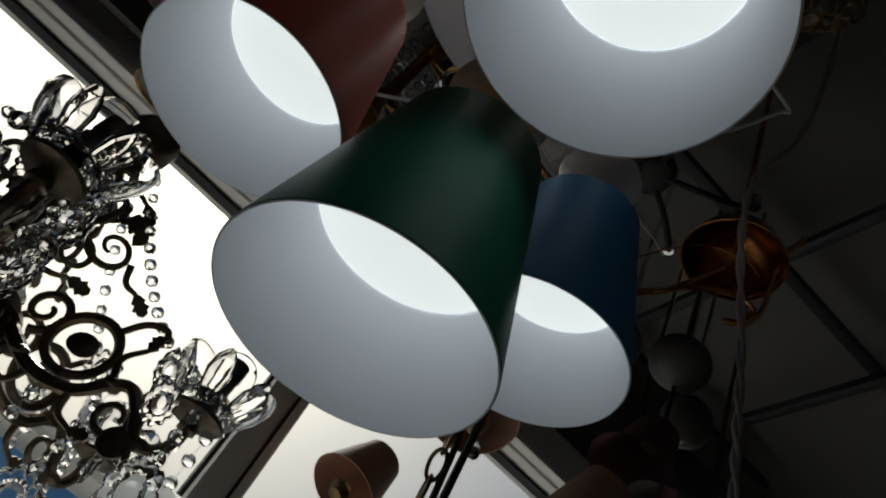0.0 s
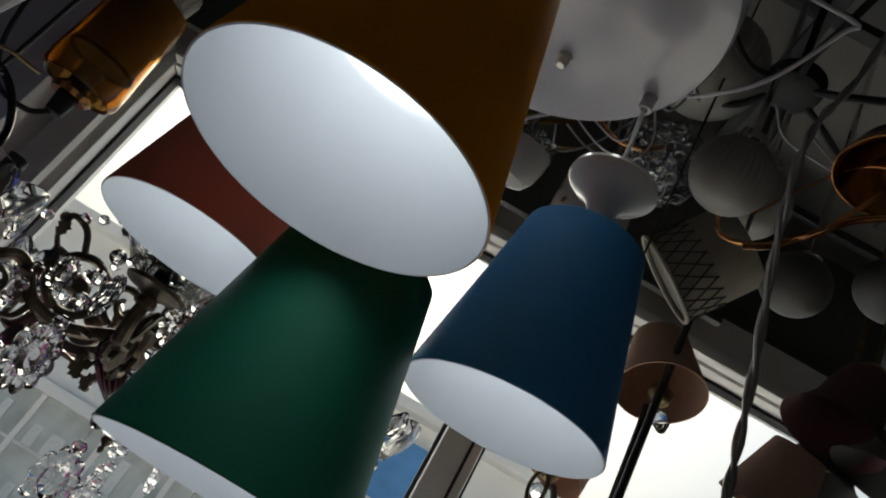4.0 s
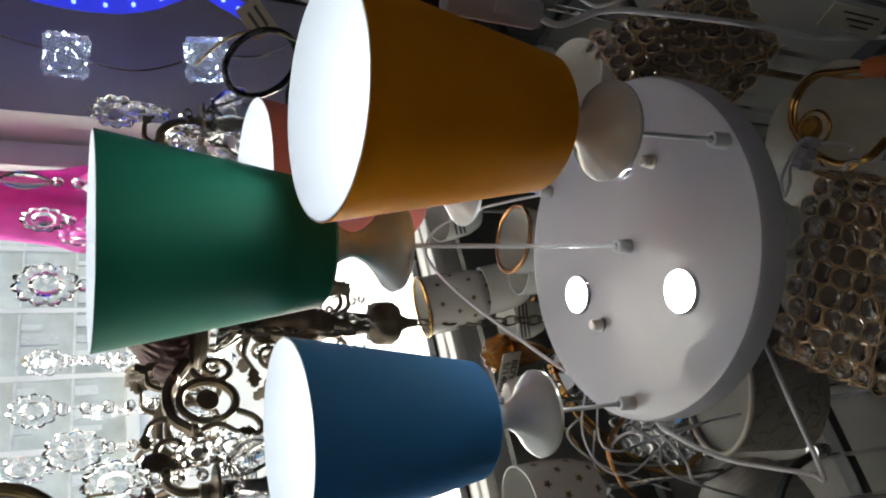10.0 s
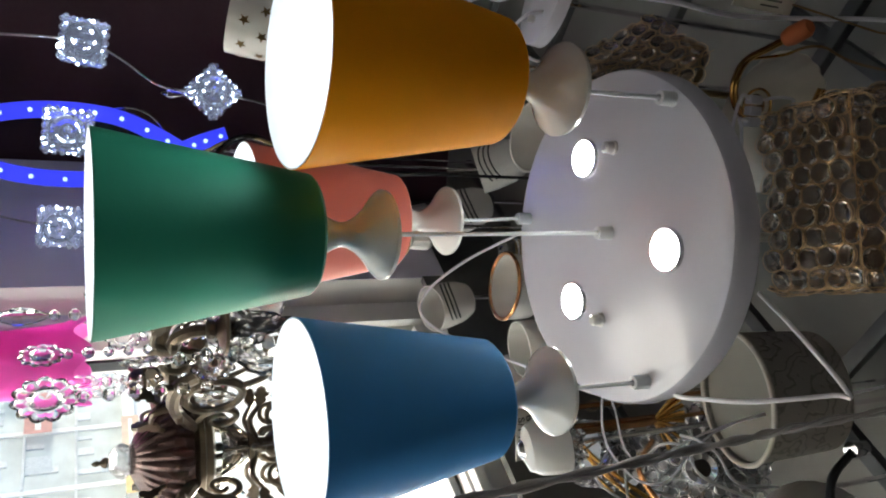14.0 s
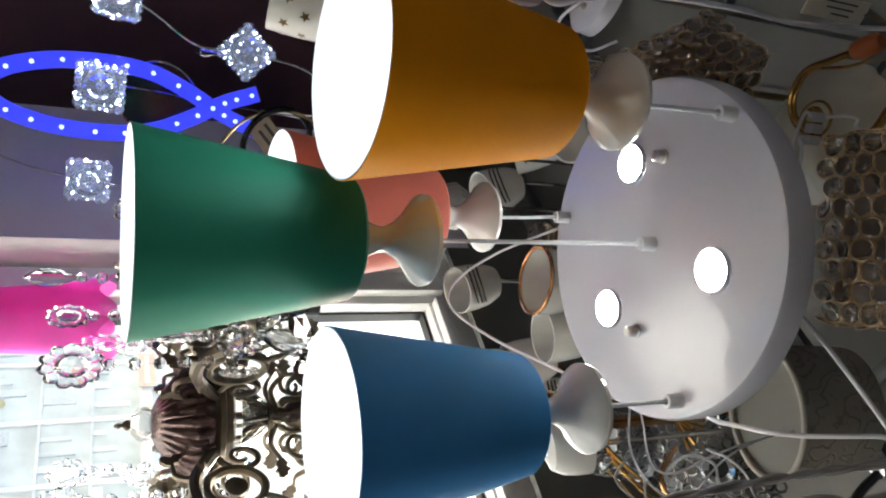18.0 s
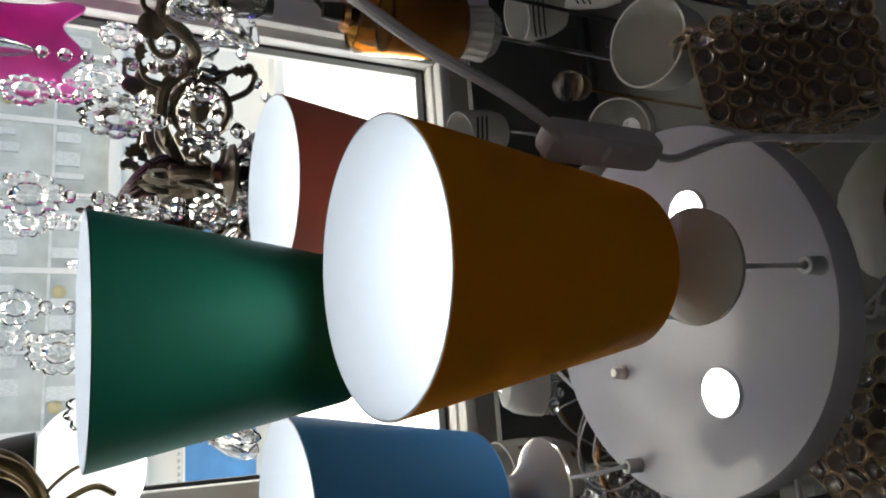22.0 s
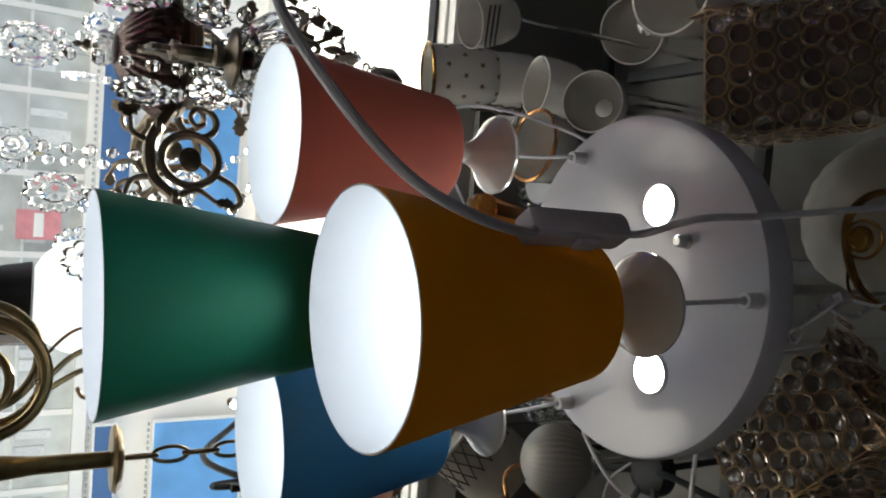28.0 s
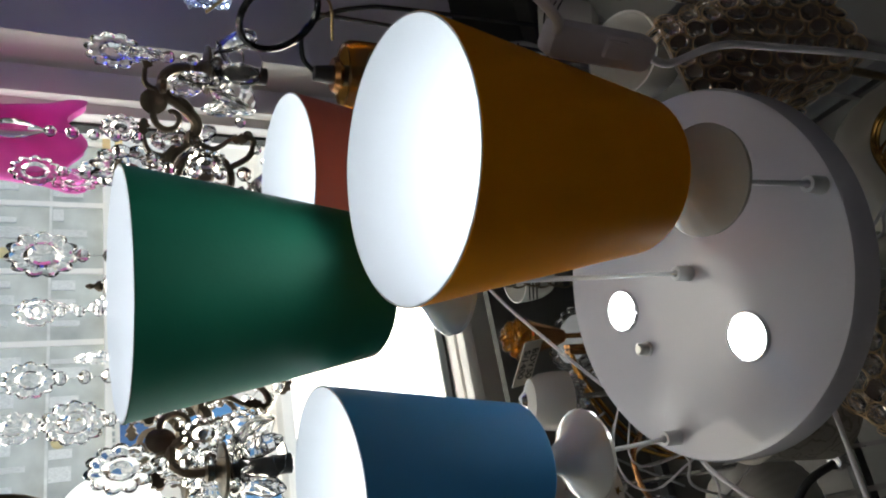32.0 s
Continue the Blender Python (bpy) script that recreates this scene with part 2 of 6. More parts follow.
def tube(pts, r, seg=8, bm=None, flat=1.0, caps=True):
    """A round bar along pts; r is one radius or one for each point; flat squeezes the section."""
    bm = bm or bmesh.new()
    pts = [Vector(p) for p in pts]
    rings, up = [], None
    for i, p in enumerate(pts):
        d = (pts[min(i + 1, len(pts) - 1)] - pts[max(i - 1, 0)])
        if d.length < 1e-9:
            d = Vector((0, 0, 1))
        d.normalize()
        if up is None:
            up = d.orthogonal().normalized()
        else:
            up = (up - d * up.dot(d))
            up = up.normalized() if up.length > 1e-6 else d.orthogonal().normalized()
        side = d.cross(up)
        q = r[i] if isinstance(r, (list, tuple)) else r
        rings.append([bm.verts.new(p + (up * math.cos(2 * math.pi * k / seg) + side * flat * math.sin(2 * math.pi * k / seg)) * q) for k in range(seg)])
    for a, b in zip(rings, rings[1:]):
        for k in range(seg):
            bm.faces.new((a[k], a[(k + 1) % seg], b[(k + 1) % seg], b[k]))
    if caps:
        bm.faces.new(rings[0][::-1])
        bm.faces.new(rings[-1])
    return bm


def box(size, at=(0, 0, 0), bevel=0.0, bm=None, m=None):
    bm = bm or bmesh.new()
    made = bmesh.ops.create_cube(bm, size=1.0)["verts"]
    for v in made:
        v.co = Vector((v.co.x * size[0], v.co.y * size[1], v.co.z * size[2])) + Vector(at)
    if bevel:
        es = list({e for v in made for e in v.link_edges})
        bmesh.ops.bevel(bm, geom=es, offset=bevel, segments=2, affect="EDGES", profile=0.5)
    if m is not None:
        for v in bm.verts:
            v.co = m @ v.co
    return bm


def gem(r, bm=None, at=(0, 0, 0), stretch=1.0, seg=8, m=None):
    """A faceted bead."""
    prof = [(0, -stretch), (0.55, -0.78 * stretch), (0.95, -0.25 * stretch), (0.95, 0.25 * stretch), (0.55, 0.78 * stretch), (0, stretch)]
    mm = Matrix.Translation(at) @ (m or Matrix()) @ Matrix.Diagonal((r, r, r, 1))
    return lathe(prof, seg, bm, mm)


def spiral(cx, cz, r0, r1, a0, turns, n=28, plane="xz"):
    """A flat curl from radius r0 to r1, in the xz plane."""
    out = []
    for i in range(n + 1):
        t = i / n
        a = a0 + turns * 2 * math.pi * t
        r = r0 + (r1 - r0) * t
        out.append(Vector((cx + r * math.cos(a), 0, cz + r * math.sin(a))))
    return out

CUBEGLASS = mat("lit_crystal_cube", (0.70, 0.76, 0.98), 0.04, trans=0.95, ior=1.45, var=0.35, scale=90, bump=0.5, bscale=90, emit=0.025)
FLANGE = mat("pale_green_collar", (0.50, 0.62, 0.55), 0.25, var=0.05, trans=0.2)

# ---- the room: window wall, ceiling, walls, floor ----
Z0 = 2.45
U = Vector((0.543, -0.840, 0)).normalized()
NRM = Vector((-U.y, U.x, 0)) * -1.0
JAMB = Vector((0.442, 1.225, 0))
if NRM.dot(JAMB) > 0:
    NRM = -NRM
WALL = Matrix((( U.x, -NRM.x, 0, JAMB.x), (U.y, -NRM.y, 0, JAMB.y), (0, 0, 1, 0), (0, 0, 0, 1)))
# in WALL's own axes: x along the wall, y outwards, z up
SILL, HEAD = 0.85, Z0 + 0.305
PANES = ((0.0, 0.965), (1.048, 2.15))
CEILZ = Z0 + 0.78


def slab(name, size, at, material, label, category, m=None, kind="structure", bevel=0.0):
    ob = part(name, box(size, (0, 0, 0), bevel), material, smooth=False)
    ob.matrix_basis = (m or Matrix()) @ Matrix.Translation(at)
    return tagged(ob, label, category, "", kind)


def sheet(name, z0, z1, material, label, category):
    corners = [(-3.25, -4.45), (2.62, -4.45), (2.62, -2.05)] + [tuple((WALL @ Vector((s, 0.18, 0))).xy) for s in (3.9, -0.65)] + [(0.26, 2.1), (-3.25, 2.1)]
    bm = bmesh.new()
    lo = [bm.verts.new((x, y, z0)) for x, y in corners]
    hi = [bm.verts.new((x, y, z1)) for x, y in corners]
    bm.faces.new(lo)
    bm.faces.new(hi)
    for i in range(len(lo)):
        j = (i + 1) % len(lo)
        bm.faces.new((lo[i], lo[j], hi[j], hi[i]))
    return tagged(part(name, bm, material, smooth=False), label, category, "", "structure")


sheet("floor", -0.1, 0.0, FLOORM, "dark tiled shop floor under the hanging lamps", "floor")
sheet("ceiling", CEILZ, CEILZ + 0.1, CEIL, "shop ceiling behind the hanging lamps, dimness put into its grey", "ceiling")
# window wall pieces round the panes
wl0, wl1 = -0.65, 3.9
slab("wall_window_top", (wl1 - wl0, 0.16, CEILZ - HEAD - 0.15), ((wl0 + wl1) / 2, 0.1, (CEILZ + HEAD + 0.15) / 2), BLACKWALL, "dark wall above the shop window", "wall", WALL)
slab("wall_window_low", (wl1 - wl0, 0.16, SILL - 0.08), ((wl0 + wl1) / 2, 0.1, (SILL - 0.08) / 2), WALLW, "pale wall below the shop window", "wall", WALL)
slab("wall_lilac", (0.505, 0.29, HEAD + 0.15), (-0.3975, 0.055, (HEAD + 0.15) / 2), LILAC, "lilac grey wall beside the window frame", "wall", WALL)
slab("wall_window_end", (1.65, 0.16, HEAD + 0.15), (3.075, 0.1, (HEAD + 0.15) / 2), WALLW, "pale wall past the shop window", "wall", WALL)
slab("wall_maroon", (3.5, 0.1, CEILZ), (-1.45, 2.05, CEILZ / 2), MAROON, "dark maroon display wall behind the crystal lamps", "wall")
slab("wall_return", (0.1, 0.34, CEILZ), (0.20, 1.95, CEILZ / 2), LILAC, "lilac grey return wall by the window", "wall")
slab("wall_right", (0.1, 2.4, CEILZ), (2.57, -3.2, CEILZ / 2), WALLW, "pale side wall of the lamp shop", "wall")
slab("wall_left", (0.1, 6.5, CEILZ), (-3.2, -1.2, CEILZ / 2), LILAC, "lilac grey side wall of the lamp shop", "wall")
slab("wall_back", (7.5, 0.1, CEILZ), (0.5, -4.4, CEILZ / 2), WALLW, "pale back wall of the lamp shop", "wall")


rv = bmesh.new()
for z in (0, HEAD + 0.15):
    for x, y in ((-0.145, -0.088), (-0.143, -0.090), (-0.108, 0.0), (-0.108, 0.10), (-0.145, 0.10)):
        rv.verts.new((x, y, z))
rv.verts.ensure_lookup_table()
rv.faces.new(rv.verts[:5][::-1])
rv.faces.new(rv.verts[5:])
for k in range(5):
    rv.faces.new((rv.verts[k], rv.verts[(k + 1) % 5], rv.verts[(k + 1) % 5 + 5], rv.verts[k + 5]))
tagged(part("trim", rv, UPVC, at=WALL, smooth=False), "cream white window reveal beside the lilac wall", "window reveal", "", "structure")


def window():
    w = thing("window_1", WALL, "white framed shop window with bright daylight outside", "window", kind="structure")
    h = HEAD - SILL
    for k, (a, b) in enumerate(PANES):
        mid = (a + b) / 2
        part("pane", box((b - a, 0.006, h), (mid, 0.05, SILL + h / 2)), GLASS, w, "clear window pane").visible_shadow = False
        for x in (a + 0.004, b - 0.004):
            part("gasket", box((0.008, 0.03, h), (x, 0.03, SILL + h / 2)), GASKET, w, "black rubber gasket")
        part("gasket", box((b - a - 0.016, 0.03, 0.008), (mid, 0.03, HEAD - 0.004)), GASKET, w, "black rubber gasket")
    for a, b in ((-0.106, 0.0), (0.965, 1.048), (2.15, 2.25)):
        fr = part("window_frame", box((b - a, 0.1, h + 0.22), ((a + b) / 2, 0.03, SILL + h / 2 + 0.03), 0.006), UPVC, w, "white plastic window profile")
        part("groove", box((0.006, 0.004, h), ((a + b) / 2 + (b - a) * 0.22, -0.0225, SILL + h / 2)), GASKET, fr) if a > 0 else None
    part("window_frame", box((0.07, 0.03, h + 0.1), (-0.06, -0.032, SILL + h / 2), 0.006), UPVC, w, "white plastic window profile")
    for a, b in PANES:
        part("window_frame", box((b - a, 0.1, 0.140), ((a + b) / 2, 0.03, HEAD + 0.072), 0.006), UPVC, w, "white plastic window head")
        part("window_frame", box((b - a, 0.035, 0.03), ((a + b) / 2, -0.035, HEAD + 0.025), 0.006), UPVC, w, "white plastic glazing bead")
        part("window_sill", box((b - a, 0.14, 0.08), ((a + b) / 2, 0.03, SILL - 0.042), 0.006), UPVC, w, "white plastic window sill")
    return w


window()


# ---- outside: street and the facade across it ----
tagged(part("ground", box((900, 900, 0.1), (0, 0, -0.17)), ASPHALT, smooth=False), "pale paved street outside the window", "street", "", "structure")
FAC = WALL @ Matrix.Translation((0, 7.0, 0))


def facade():
    f = thing("apartment_building", FAC, "white rendered building across the street with grey windows", "building")
    part("wall", box((26, 0.3, 4.3), (3, 0.3, 2.15)), FACADE, f)
    part("ledge", box((26, 0.42, 0.14), (3, 0.1, 4.3), 0.02), FACADE, f, "white projecting ledge")
    part("lintel", box((26, 0.2, 0.135), (3, 0.09, 2.466), 0.01), FACADE, f, "white lintel")
    post = mesh_of(box((0.062, 0.08, 2.1), (0, 0, 1.35)), False)
    rail = mesh_of(box((0.768, 0.05, 0.03), (0, 0, 0)), False)
    pme = mesh_of(box((0.768, 0.04, 2.1), (0, 0, 1.35)), False)
    can_me = mesh_of(lathe([(0, -0.012), (0.050, -0.012), (0.068, 0.0), (0.050, 0.012), (0, 0.012)], 18, m=Matrix.Rotation(radians(90), 4, "X")))
    box_me = mesh_of(box((1, 1, 1), (0, 0, 0)), False)
    tints = [mat(n, c, 0.6, var=0.3, scale=8) for n, c in (("gilt_goods", (0.64, 0.55, 0.30)), ("rose_goods", (0.62, 0.45, 0.42)), ("green_goods", (0.42, 0.54, 0.47)), ("tan_goods", (0.58, 0.53, 0.44)), ("grey_goods", (0.42, 0.45, 0.45)), ("pale_goods", (0.78, 0.79, 0.77)))]
    for k in range(22):
        x0 = -8.39 + 0.83 * k
        wn = part("window", post, FACADE, f, "white framed shop front", (x0, 0.12, 0))
        part("pane", pme, FACADEGLASS, wn, "hazy shop front glass", (0.415, 0.01, 0))
        for z in (0.75, 1.30, 1.86):
            part("rail", rail, tints[5], wn, "pale shelf edge", (0.415, -0.025, z))
        for i in range(9):
            z0 = (0.77, 1.32, 1.88)[i % 3]
            w, h = random.uniform(0.05, 0.17), random.uniform(0.10, 0.40)
            x = 0.10 + 0.22 * (i // 3) + random.uniform(0, 0.14)
            if random.random() < 0.05:
                part("display_item", can_me, tints[0], wn, "round gilt item", (x, -0.02, z0 + 0.085))
            else:
                part("display_item", box_me, random.choice(tints[1:]), wn, "", Matrix.Translation((x, -0.02, z0 + h / 2)) @ Matrix.Diagonal((w, 0.03, h, 1)))
    return f


facade()


def sign(x, y, z, w, h, material, label):
    s = thing("sign_board", WALL @ Matrix.Translation((x, y, z)), label, "sign", "blue sign boards")
    part("board", box((w, 0.05, h), (0, 0, 0), 0.01), FACADE, s, "white border")
    part("panel", box((w - 0.06, 0.02, h - 0.06), (0, -0.032, 0)), material, s, "blue panel")
    studs = bmesh.new()
    for k in range(int(w / 0.07)):
        box((0.035, 0.03, 0.022), (-w / 2 + 0.035 + 0.07 * k, -0.02, -h / 2 - 0.03), bm=studs)
    tagged(part("stud_row", studs, FACADEGLASS, s, "row of small grey studs"), kind="stuff")


for x, z, w, h, m, lab in ((0.22, 3.575, 2.35, 0.80, SIGNBLUE, "plain light blue sign board with a white border"), (0.22, 2.675, 2.35, 0.34, SIGNDARK, "narrow dark blue sign board with a white border"), (4.0, 3.70, 1.3, 1.02, SIGNBLUE, "plain light blue sign board with a white border"), (3.95, 2.72, 1.2, 0.26, SIGNDARK, "narrow dark blue sign board with a white border"), (6.6, 3.65, 1.0, 0.86, SIGNBLUE, "plain light blue sign board with a white border")):
    sign(x, 6.98, z, w, h, m, lab)


# ---- the pendant light with four shades ----
LAMPS = (
    (YELLOW, "amber yellow", (-0.1412, -0.0815), (-0.1408, -0.0953, -0.3615), (-0.008, -0.046), 0.096),
    (GREEN, "dark green", (-0.0051, -0.0064), (-0.0046, -0.0271, -0.4944), (-0.002, -0.035), 0.083),
    (SALMON, "salmon pink", (-0.0027, 0.1534), (0.0011, 0.1392, -0.3508), (0.003, -0.028), 0.085),
    (BLUE, "steel blue", (0.1328, -0.0825), (0.1305, -0.0954, -0.3513), (0.008, -0.017), 0.089),
)
def pendant_light():
    p = thing("pendant_light", (0, 0, Z0), "round white canopy with four coloured drum shades, lit", "pendant light")
    can = part("canopy", lathe([(0, 0.001), (0.166, 0.001), (0.1725, 0.003), (0.175, 0.008), (0.175, 0.030), (0.172, 0.034), (0, 0.034)], 96), ENAMEL, p, "round white enamelled steel canopy")
    for x, y in ((0.0, -0.094), (-0.081, 0.0465), (0.079, 0.0455)):
        s = part("spotlight", lathe([(0, -0.0005), (0.0195, -0.0005), (0.0195, -0.002), (0.0, -0.002)], 40), SPOT, can, "glowing white spot lens", (x, y, 0))
        part("ring", lathe([(0.0197, 0.0005), (0.0197, -0.0028), (0.0212, -0.003), (0.0225, 0.0005)], 40), CHROME, s, "thin chrome ring")
    for x, y in ((-0.094, 0.0), (0.089, -0.004)):
        part("screw", lathe([(0, -0.012), (0.004, -0.012), (0.006, -0.010), (0.006, -0.002), (0.0075, -0.001), (0.0075, 0.001), (0, 0.001)], 24), STEEL, can, "knurled steel nut", (x, y, 0))
    part("hanger", tube([(0, 0, 0.033), (0, 0, CEILZ - Z0 + 0.004)], 0.006, 10), STEEL, p, "steel hanging rod")
    for paper, word, (fx, fy), (rx, ry, rz), (tx, ty), dif in LAMPS:
        top = Vector((fx, fy, 0))
        rim = Vector((rx, ry, rz))
        d = (top - rim).normalized()
        # the shade stands on its rim; its axis leans the way that it hangs
        zax = Vector((-tx, -ty, 1)).normalized()
        q = Vector((0, 0, 1)).rotation_difference(zax).to_matrix().to_4x4()
        m = Matrix.Translation(rim) @ q
        sh = part("shade", lathe([(0.012, SH_H), (TOP_R - 0.003, SH_H), (TOP_R, SH_H - 0.003), (RIM_R, 0.0), (RIM_R - 0.0012, -0.0004)], 96), paper, p, word + " paper drum shade", m)
        part("liner", lathe([(RIM_R - 0.0003, -0.0006), (RIM_R - 0.0014, -0.0008), (TOP_R - 0.0016, SH_H - 0.004), (0.012, SH_H - 0.004)], 96), LINER, sh, "smooth white lining")
        dr = RIM_R - (RIM_R - TOP_R) * (dif + 0.006) / SH_H - 0.0022
        part("diffuser", lathe([(0, dif - 0.001), (dr, dif), (dr, dif + 0.006), (0, dif + 0.006)], 64), DIFF, sh, "glowing white disc")
        part("flange", lathe([(0.012, SH_H - 0.0005), (0.0185, SH_H + 0.0005), (0.0190, SH_H + 0.004), (0.0165, SH_H + 0.008), (0.012, SH_H + 0.008)], 40), FLANGE, sh, "pale green collar")
        part("cup", lathe([(q, SH_H + z) for q, z in ((0.012, 0.005), (0.0185, 0.007), (0.0175, 0.012), (0.0130, 0.020), (0.0108, 0.027), (0.0115, 0.033), (0.0155, 0.041), (0.0225, 0.049), (0.0310, 0.056), (0.0375, 0.061), (0.0400, 0.0645), (0.0395, 0.0680), (0.035, 0.0695), (0.018, 0.0700), (0.004, 0.0702))], 64), CERAMIC, sh, "glazed white trumpet shaped ceramic cup")
        tip = m @ Vector((0, 0, SH_H + 0.0695))
        fer = part("ferrule", lathe([(0.0035, -0.016), (0.0065, -0.016), (0.0070, -0.014), (0.0070, -0.001), (0.0075, 0.001), (0, 0.001)], 24), PLASTIC, p, "clear cord grip", (fx, fy, 0))
        part("cord", tube([top + Vector((0, 0, -0.002)), top + Vector((0, 0, -0.02)), top.lerp(tip, 0.5), tip], 0.0021, 10), CORD, p, "thin pale round cord")
    return p


pendant_light()

# ---- the shop's other lamps ----
def L(p):
    return Vector((p[0], p[1], p[2] + Z0))


def lean(p, rx=0, ry=0, rz=0):
    return pose(p[0], p[1], p[2] + Z0, rx, ry, rz)


def hang_cord(parent, top_local, name="cord", r=0.0018, material=None, to=None):
    """A cord from a point of the thing straight up to the ceiling."""
    inv = parent.matrix_basis.inverted()
    a = parent.matrix_basis @ Vector(top_local)
    b = Vector((to[0], to[1], CEILZ + 0.004)) if to else Vector((a.x, a.y, CEILZ + 0.004))
    part(name, tube([inv @ a, inv @ a.lerp(b, 0.5), inv @ b], r, 8), material or CORDW, parent, "thin hanging cord")


# small posters in the windows across the street
for x, z, w, h, col, word in ((-4.8, 2.47, 0.5, 0.2, (0.80, 0.60, 0.46), "orange"), (-5.1, 1.45, 0.34, 0.3, (0.66, 0.36, 0.30), "red"), (-5.65, 1.2, 0.3, 0.34, (0.15, 0.45, 0.55), "teal"), (-4.1, 2.5, 0.3, 0.22, (0.85, 0.62, 0.30), "tan"), (1.25, 2.0, 0.3, 0.4, (0.75, 0.30, 0.32), "pink")):
    po = slab("poster", (w, 0.012, h), (x, 6.9, z), mat(word + "_poster", col, 0.6, var=0.25, scale=9), "plain " + word + " poster on the building across the street", "poster", WALL, kind="")
    part("band", box((w * 0.8, 0.004, h * 0.22), (0, -0.009, 0)), FACADE, po, "white band")

# dark steel bars under the ceiling
ND = Vector((0.84, 0.543, 0)).normalized()
bars = thing("ceiling_rack", (0, 0, Z0), "black steel bar rack fixed under the shop ceiling", "rack")
for k in range(-3, 5):
    c = U * (-0.008 - 0.383 * k)
    if abs(c.length) < 1.6:
        m = Matrix.Translation(c + Vector((0, 0, 0.66))) @ Matrix.Rotation(math.atan2(ND.y, ND.x), 4, "Z")
        part("bar", box((2.6, 0.026, 0.022), (-0.55, 0, 0), 0.002), BLACK, bars, at=m)
for k in range(-3, 3):
    c = ND * (0.388 - 0.49 * k) if k > 0 else ND * (0.388 + 0.47 * -k if k else 0.388)
    if c.dot(ND) < 0.95:
        m = Matrix.Translation(c + Vector((0, 0, 0.682))) @ Matrix.Rotation(math.atan2(U.y, U.x), 4, "Z")
        part("bar", box((2.8, 0.026, 0.022), (0, 0, 0), 0.002), BLACK, bars, at=m)
for sx, sy in ((-0.9, -0.7), (0.3, -0.9), (-0.5, 0.7), (0.35, 0.55)):
    part("hanger", tube([(sx, sy, 0.66), (sx, sy, CEILZ - Z0 + 0.004)], 0.005, 8), BLACK, bars, "thin steel hanger")

GEM = mesh_of(gem(1.0, seg=10), False)
DISC = mesh_of(lathe([(0, -0.35), (0.6, -0.3), (1.0, -0.02), (1.0, 0.05), (0.6, 0.3), (0, 0.35)], 12), False)
RING = mesh_of(tube([Vector((math.cos(a), math.sin(a), 0)) for a in [2 * math.pi * i / 20 for i in range(21)]], 0.05, 5, caps=False))
FLOWER = mesh_of(lathe([(0, -0.25), (0.25, -0.32), (0.5, -0.2), (0.8, -0.25), (1.0, 0.0), (0.8, 0.25), (0.5, 0.2), (0.25, 0.32), (0, 0.25)], 20, wave=0.0), False)
ros = lathe([(0, -0.42), (0.34, -0.40), (0.52, -0.20), (0.60, -0.26), (0.82, -0.24), (1.0, 0.0), (0.82, 0.24), (0.60, 0.26), (0.52, 0.20), (0.34, 0.40), (0, 0.42)], 66)
for v in ros.verts:
    a, q = math.atan2(v.co.y, v.co.x), math.hypot(v.co.x, v.co.y)
    k = 1 + (0.17 * abs(math.cos(5.5 * a)) - 0.10 if q > 0.56 else 0.0)
    v.co = Vector((v.co.x * k * 0.95, v.co.z, v.co.y * k * 1.30))
ROSETTE = mesh_of(ros, False)
ALMOND = mesh_of(lathe([(0, -1.0), (0.34, -0.72), (0.6, -0.3), (0.62, 0.0), (0.5, 0.4), (0.25, 0.8), (0.1, 1.0), (0, 1.05)], 12), False)
ROSETTE.materials.append(CRYSTAL)
ALMOND.materials.append(CRYSTAL)
for me, mm in ((GEM, CRYSTAL), (DISC, CRYSTAL), (RING, BRASS), (FLOWER, CRYSTAL)):
    me.materials.append(mm)


def sized(p, s, turn=None):
    m = Matrix.Translation(p) @ (turn or Matrix())
    sc = (s, s, s) if not isinstance(s, tuple) else s
    return m @ Matrix.Diagonal((*sc, 1))


def bead_strand(parent, a, b, sag=0.0, r=0.0102, step=0.028, drop=True, big=0.030, name="bead_strand"):
    """Beads on a wire from a to b, joined; with a faceted drop at the end."""
    a, b = Vector(a), Vector(b)
    n = max(2, int((b - a).length / step))
    bm = bmesh.new()
    for i in range(n + 1):
        t = i / n
        p = a.lerp(b, t) + Vector((0, 0, -sag * 4 * t * (1 - t)))
        gem(r * random.uniform(0.88, 1.04), bm, p, seg=8, stretch=0.95)
    tube([a, a.lerp(b, 0.5) + Vector((0, 0, -sag)), b], 0.0006, 4, bm)
    st = part(name, bm, CRYSTAL, parent, "strand of faceted glass beads", smooth=False)
    if drop:
        q = b + Vector((0, 0, -big * 1.35))
        turn = Matrix.Rotation(random.uniform(0, 3.1), 4, "Z")
        if random.random() < 0.97:
            part("rosette", ROSETTE, CRYSTAL, parent, "cut crystal flower drop", sized(q, (big * 0.92, big * 0.6, big * 0.92), turn))
        else:
            part("pendalogue", ALMOND, CRYSTAL, parent, "large cut crystal drop", sized(q, (big * 0.8, big * 0.5, big * 1.15), turn))
    return st


FROSTY = mat("pale_ribbed_glass", (0.93, 0.93, 0.92), 0.12, trans=0.75, ior=1.35, var=0.04, scale=30, bump=0.05)
THINGLASS = mat("thin_clear_glass", (0.98, 0.98, 0.98), 0.01, trans=1.0, ior=1.38, var=0.0, bump=0, rvar=0)


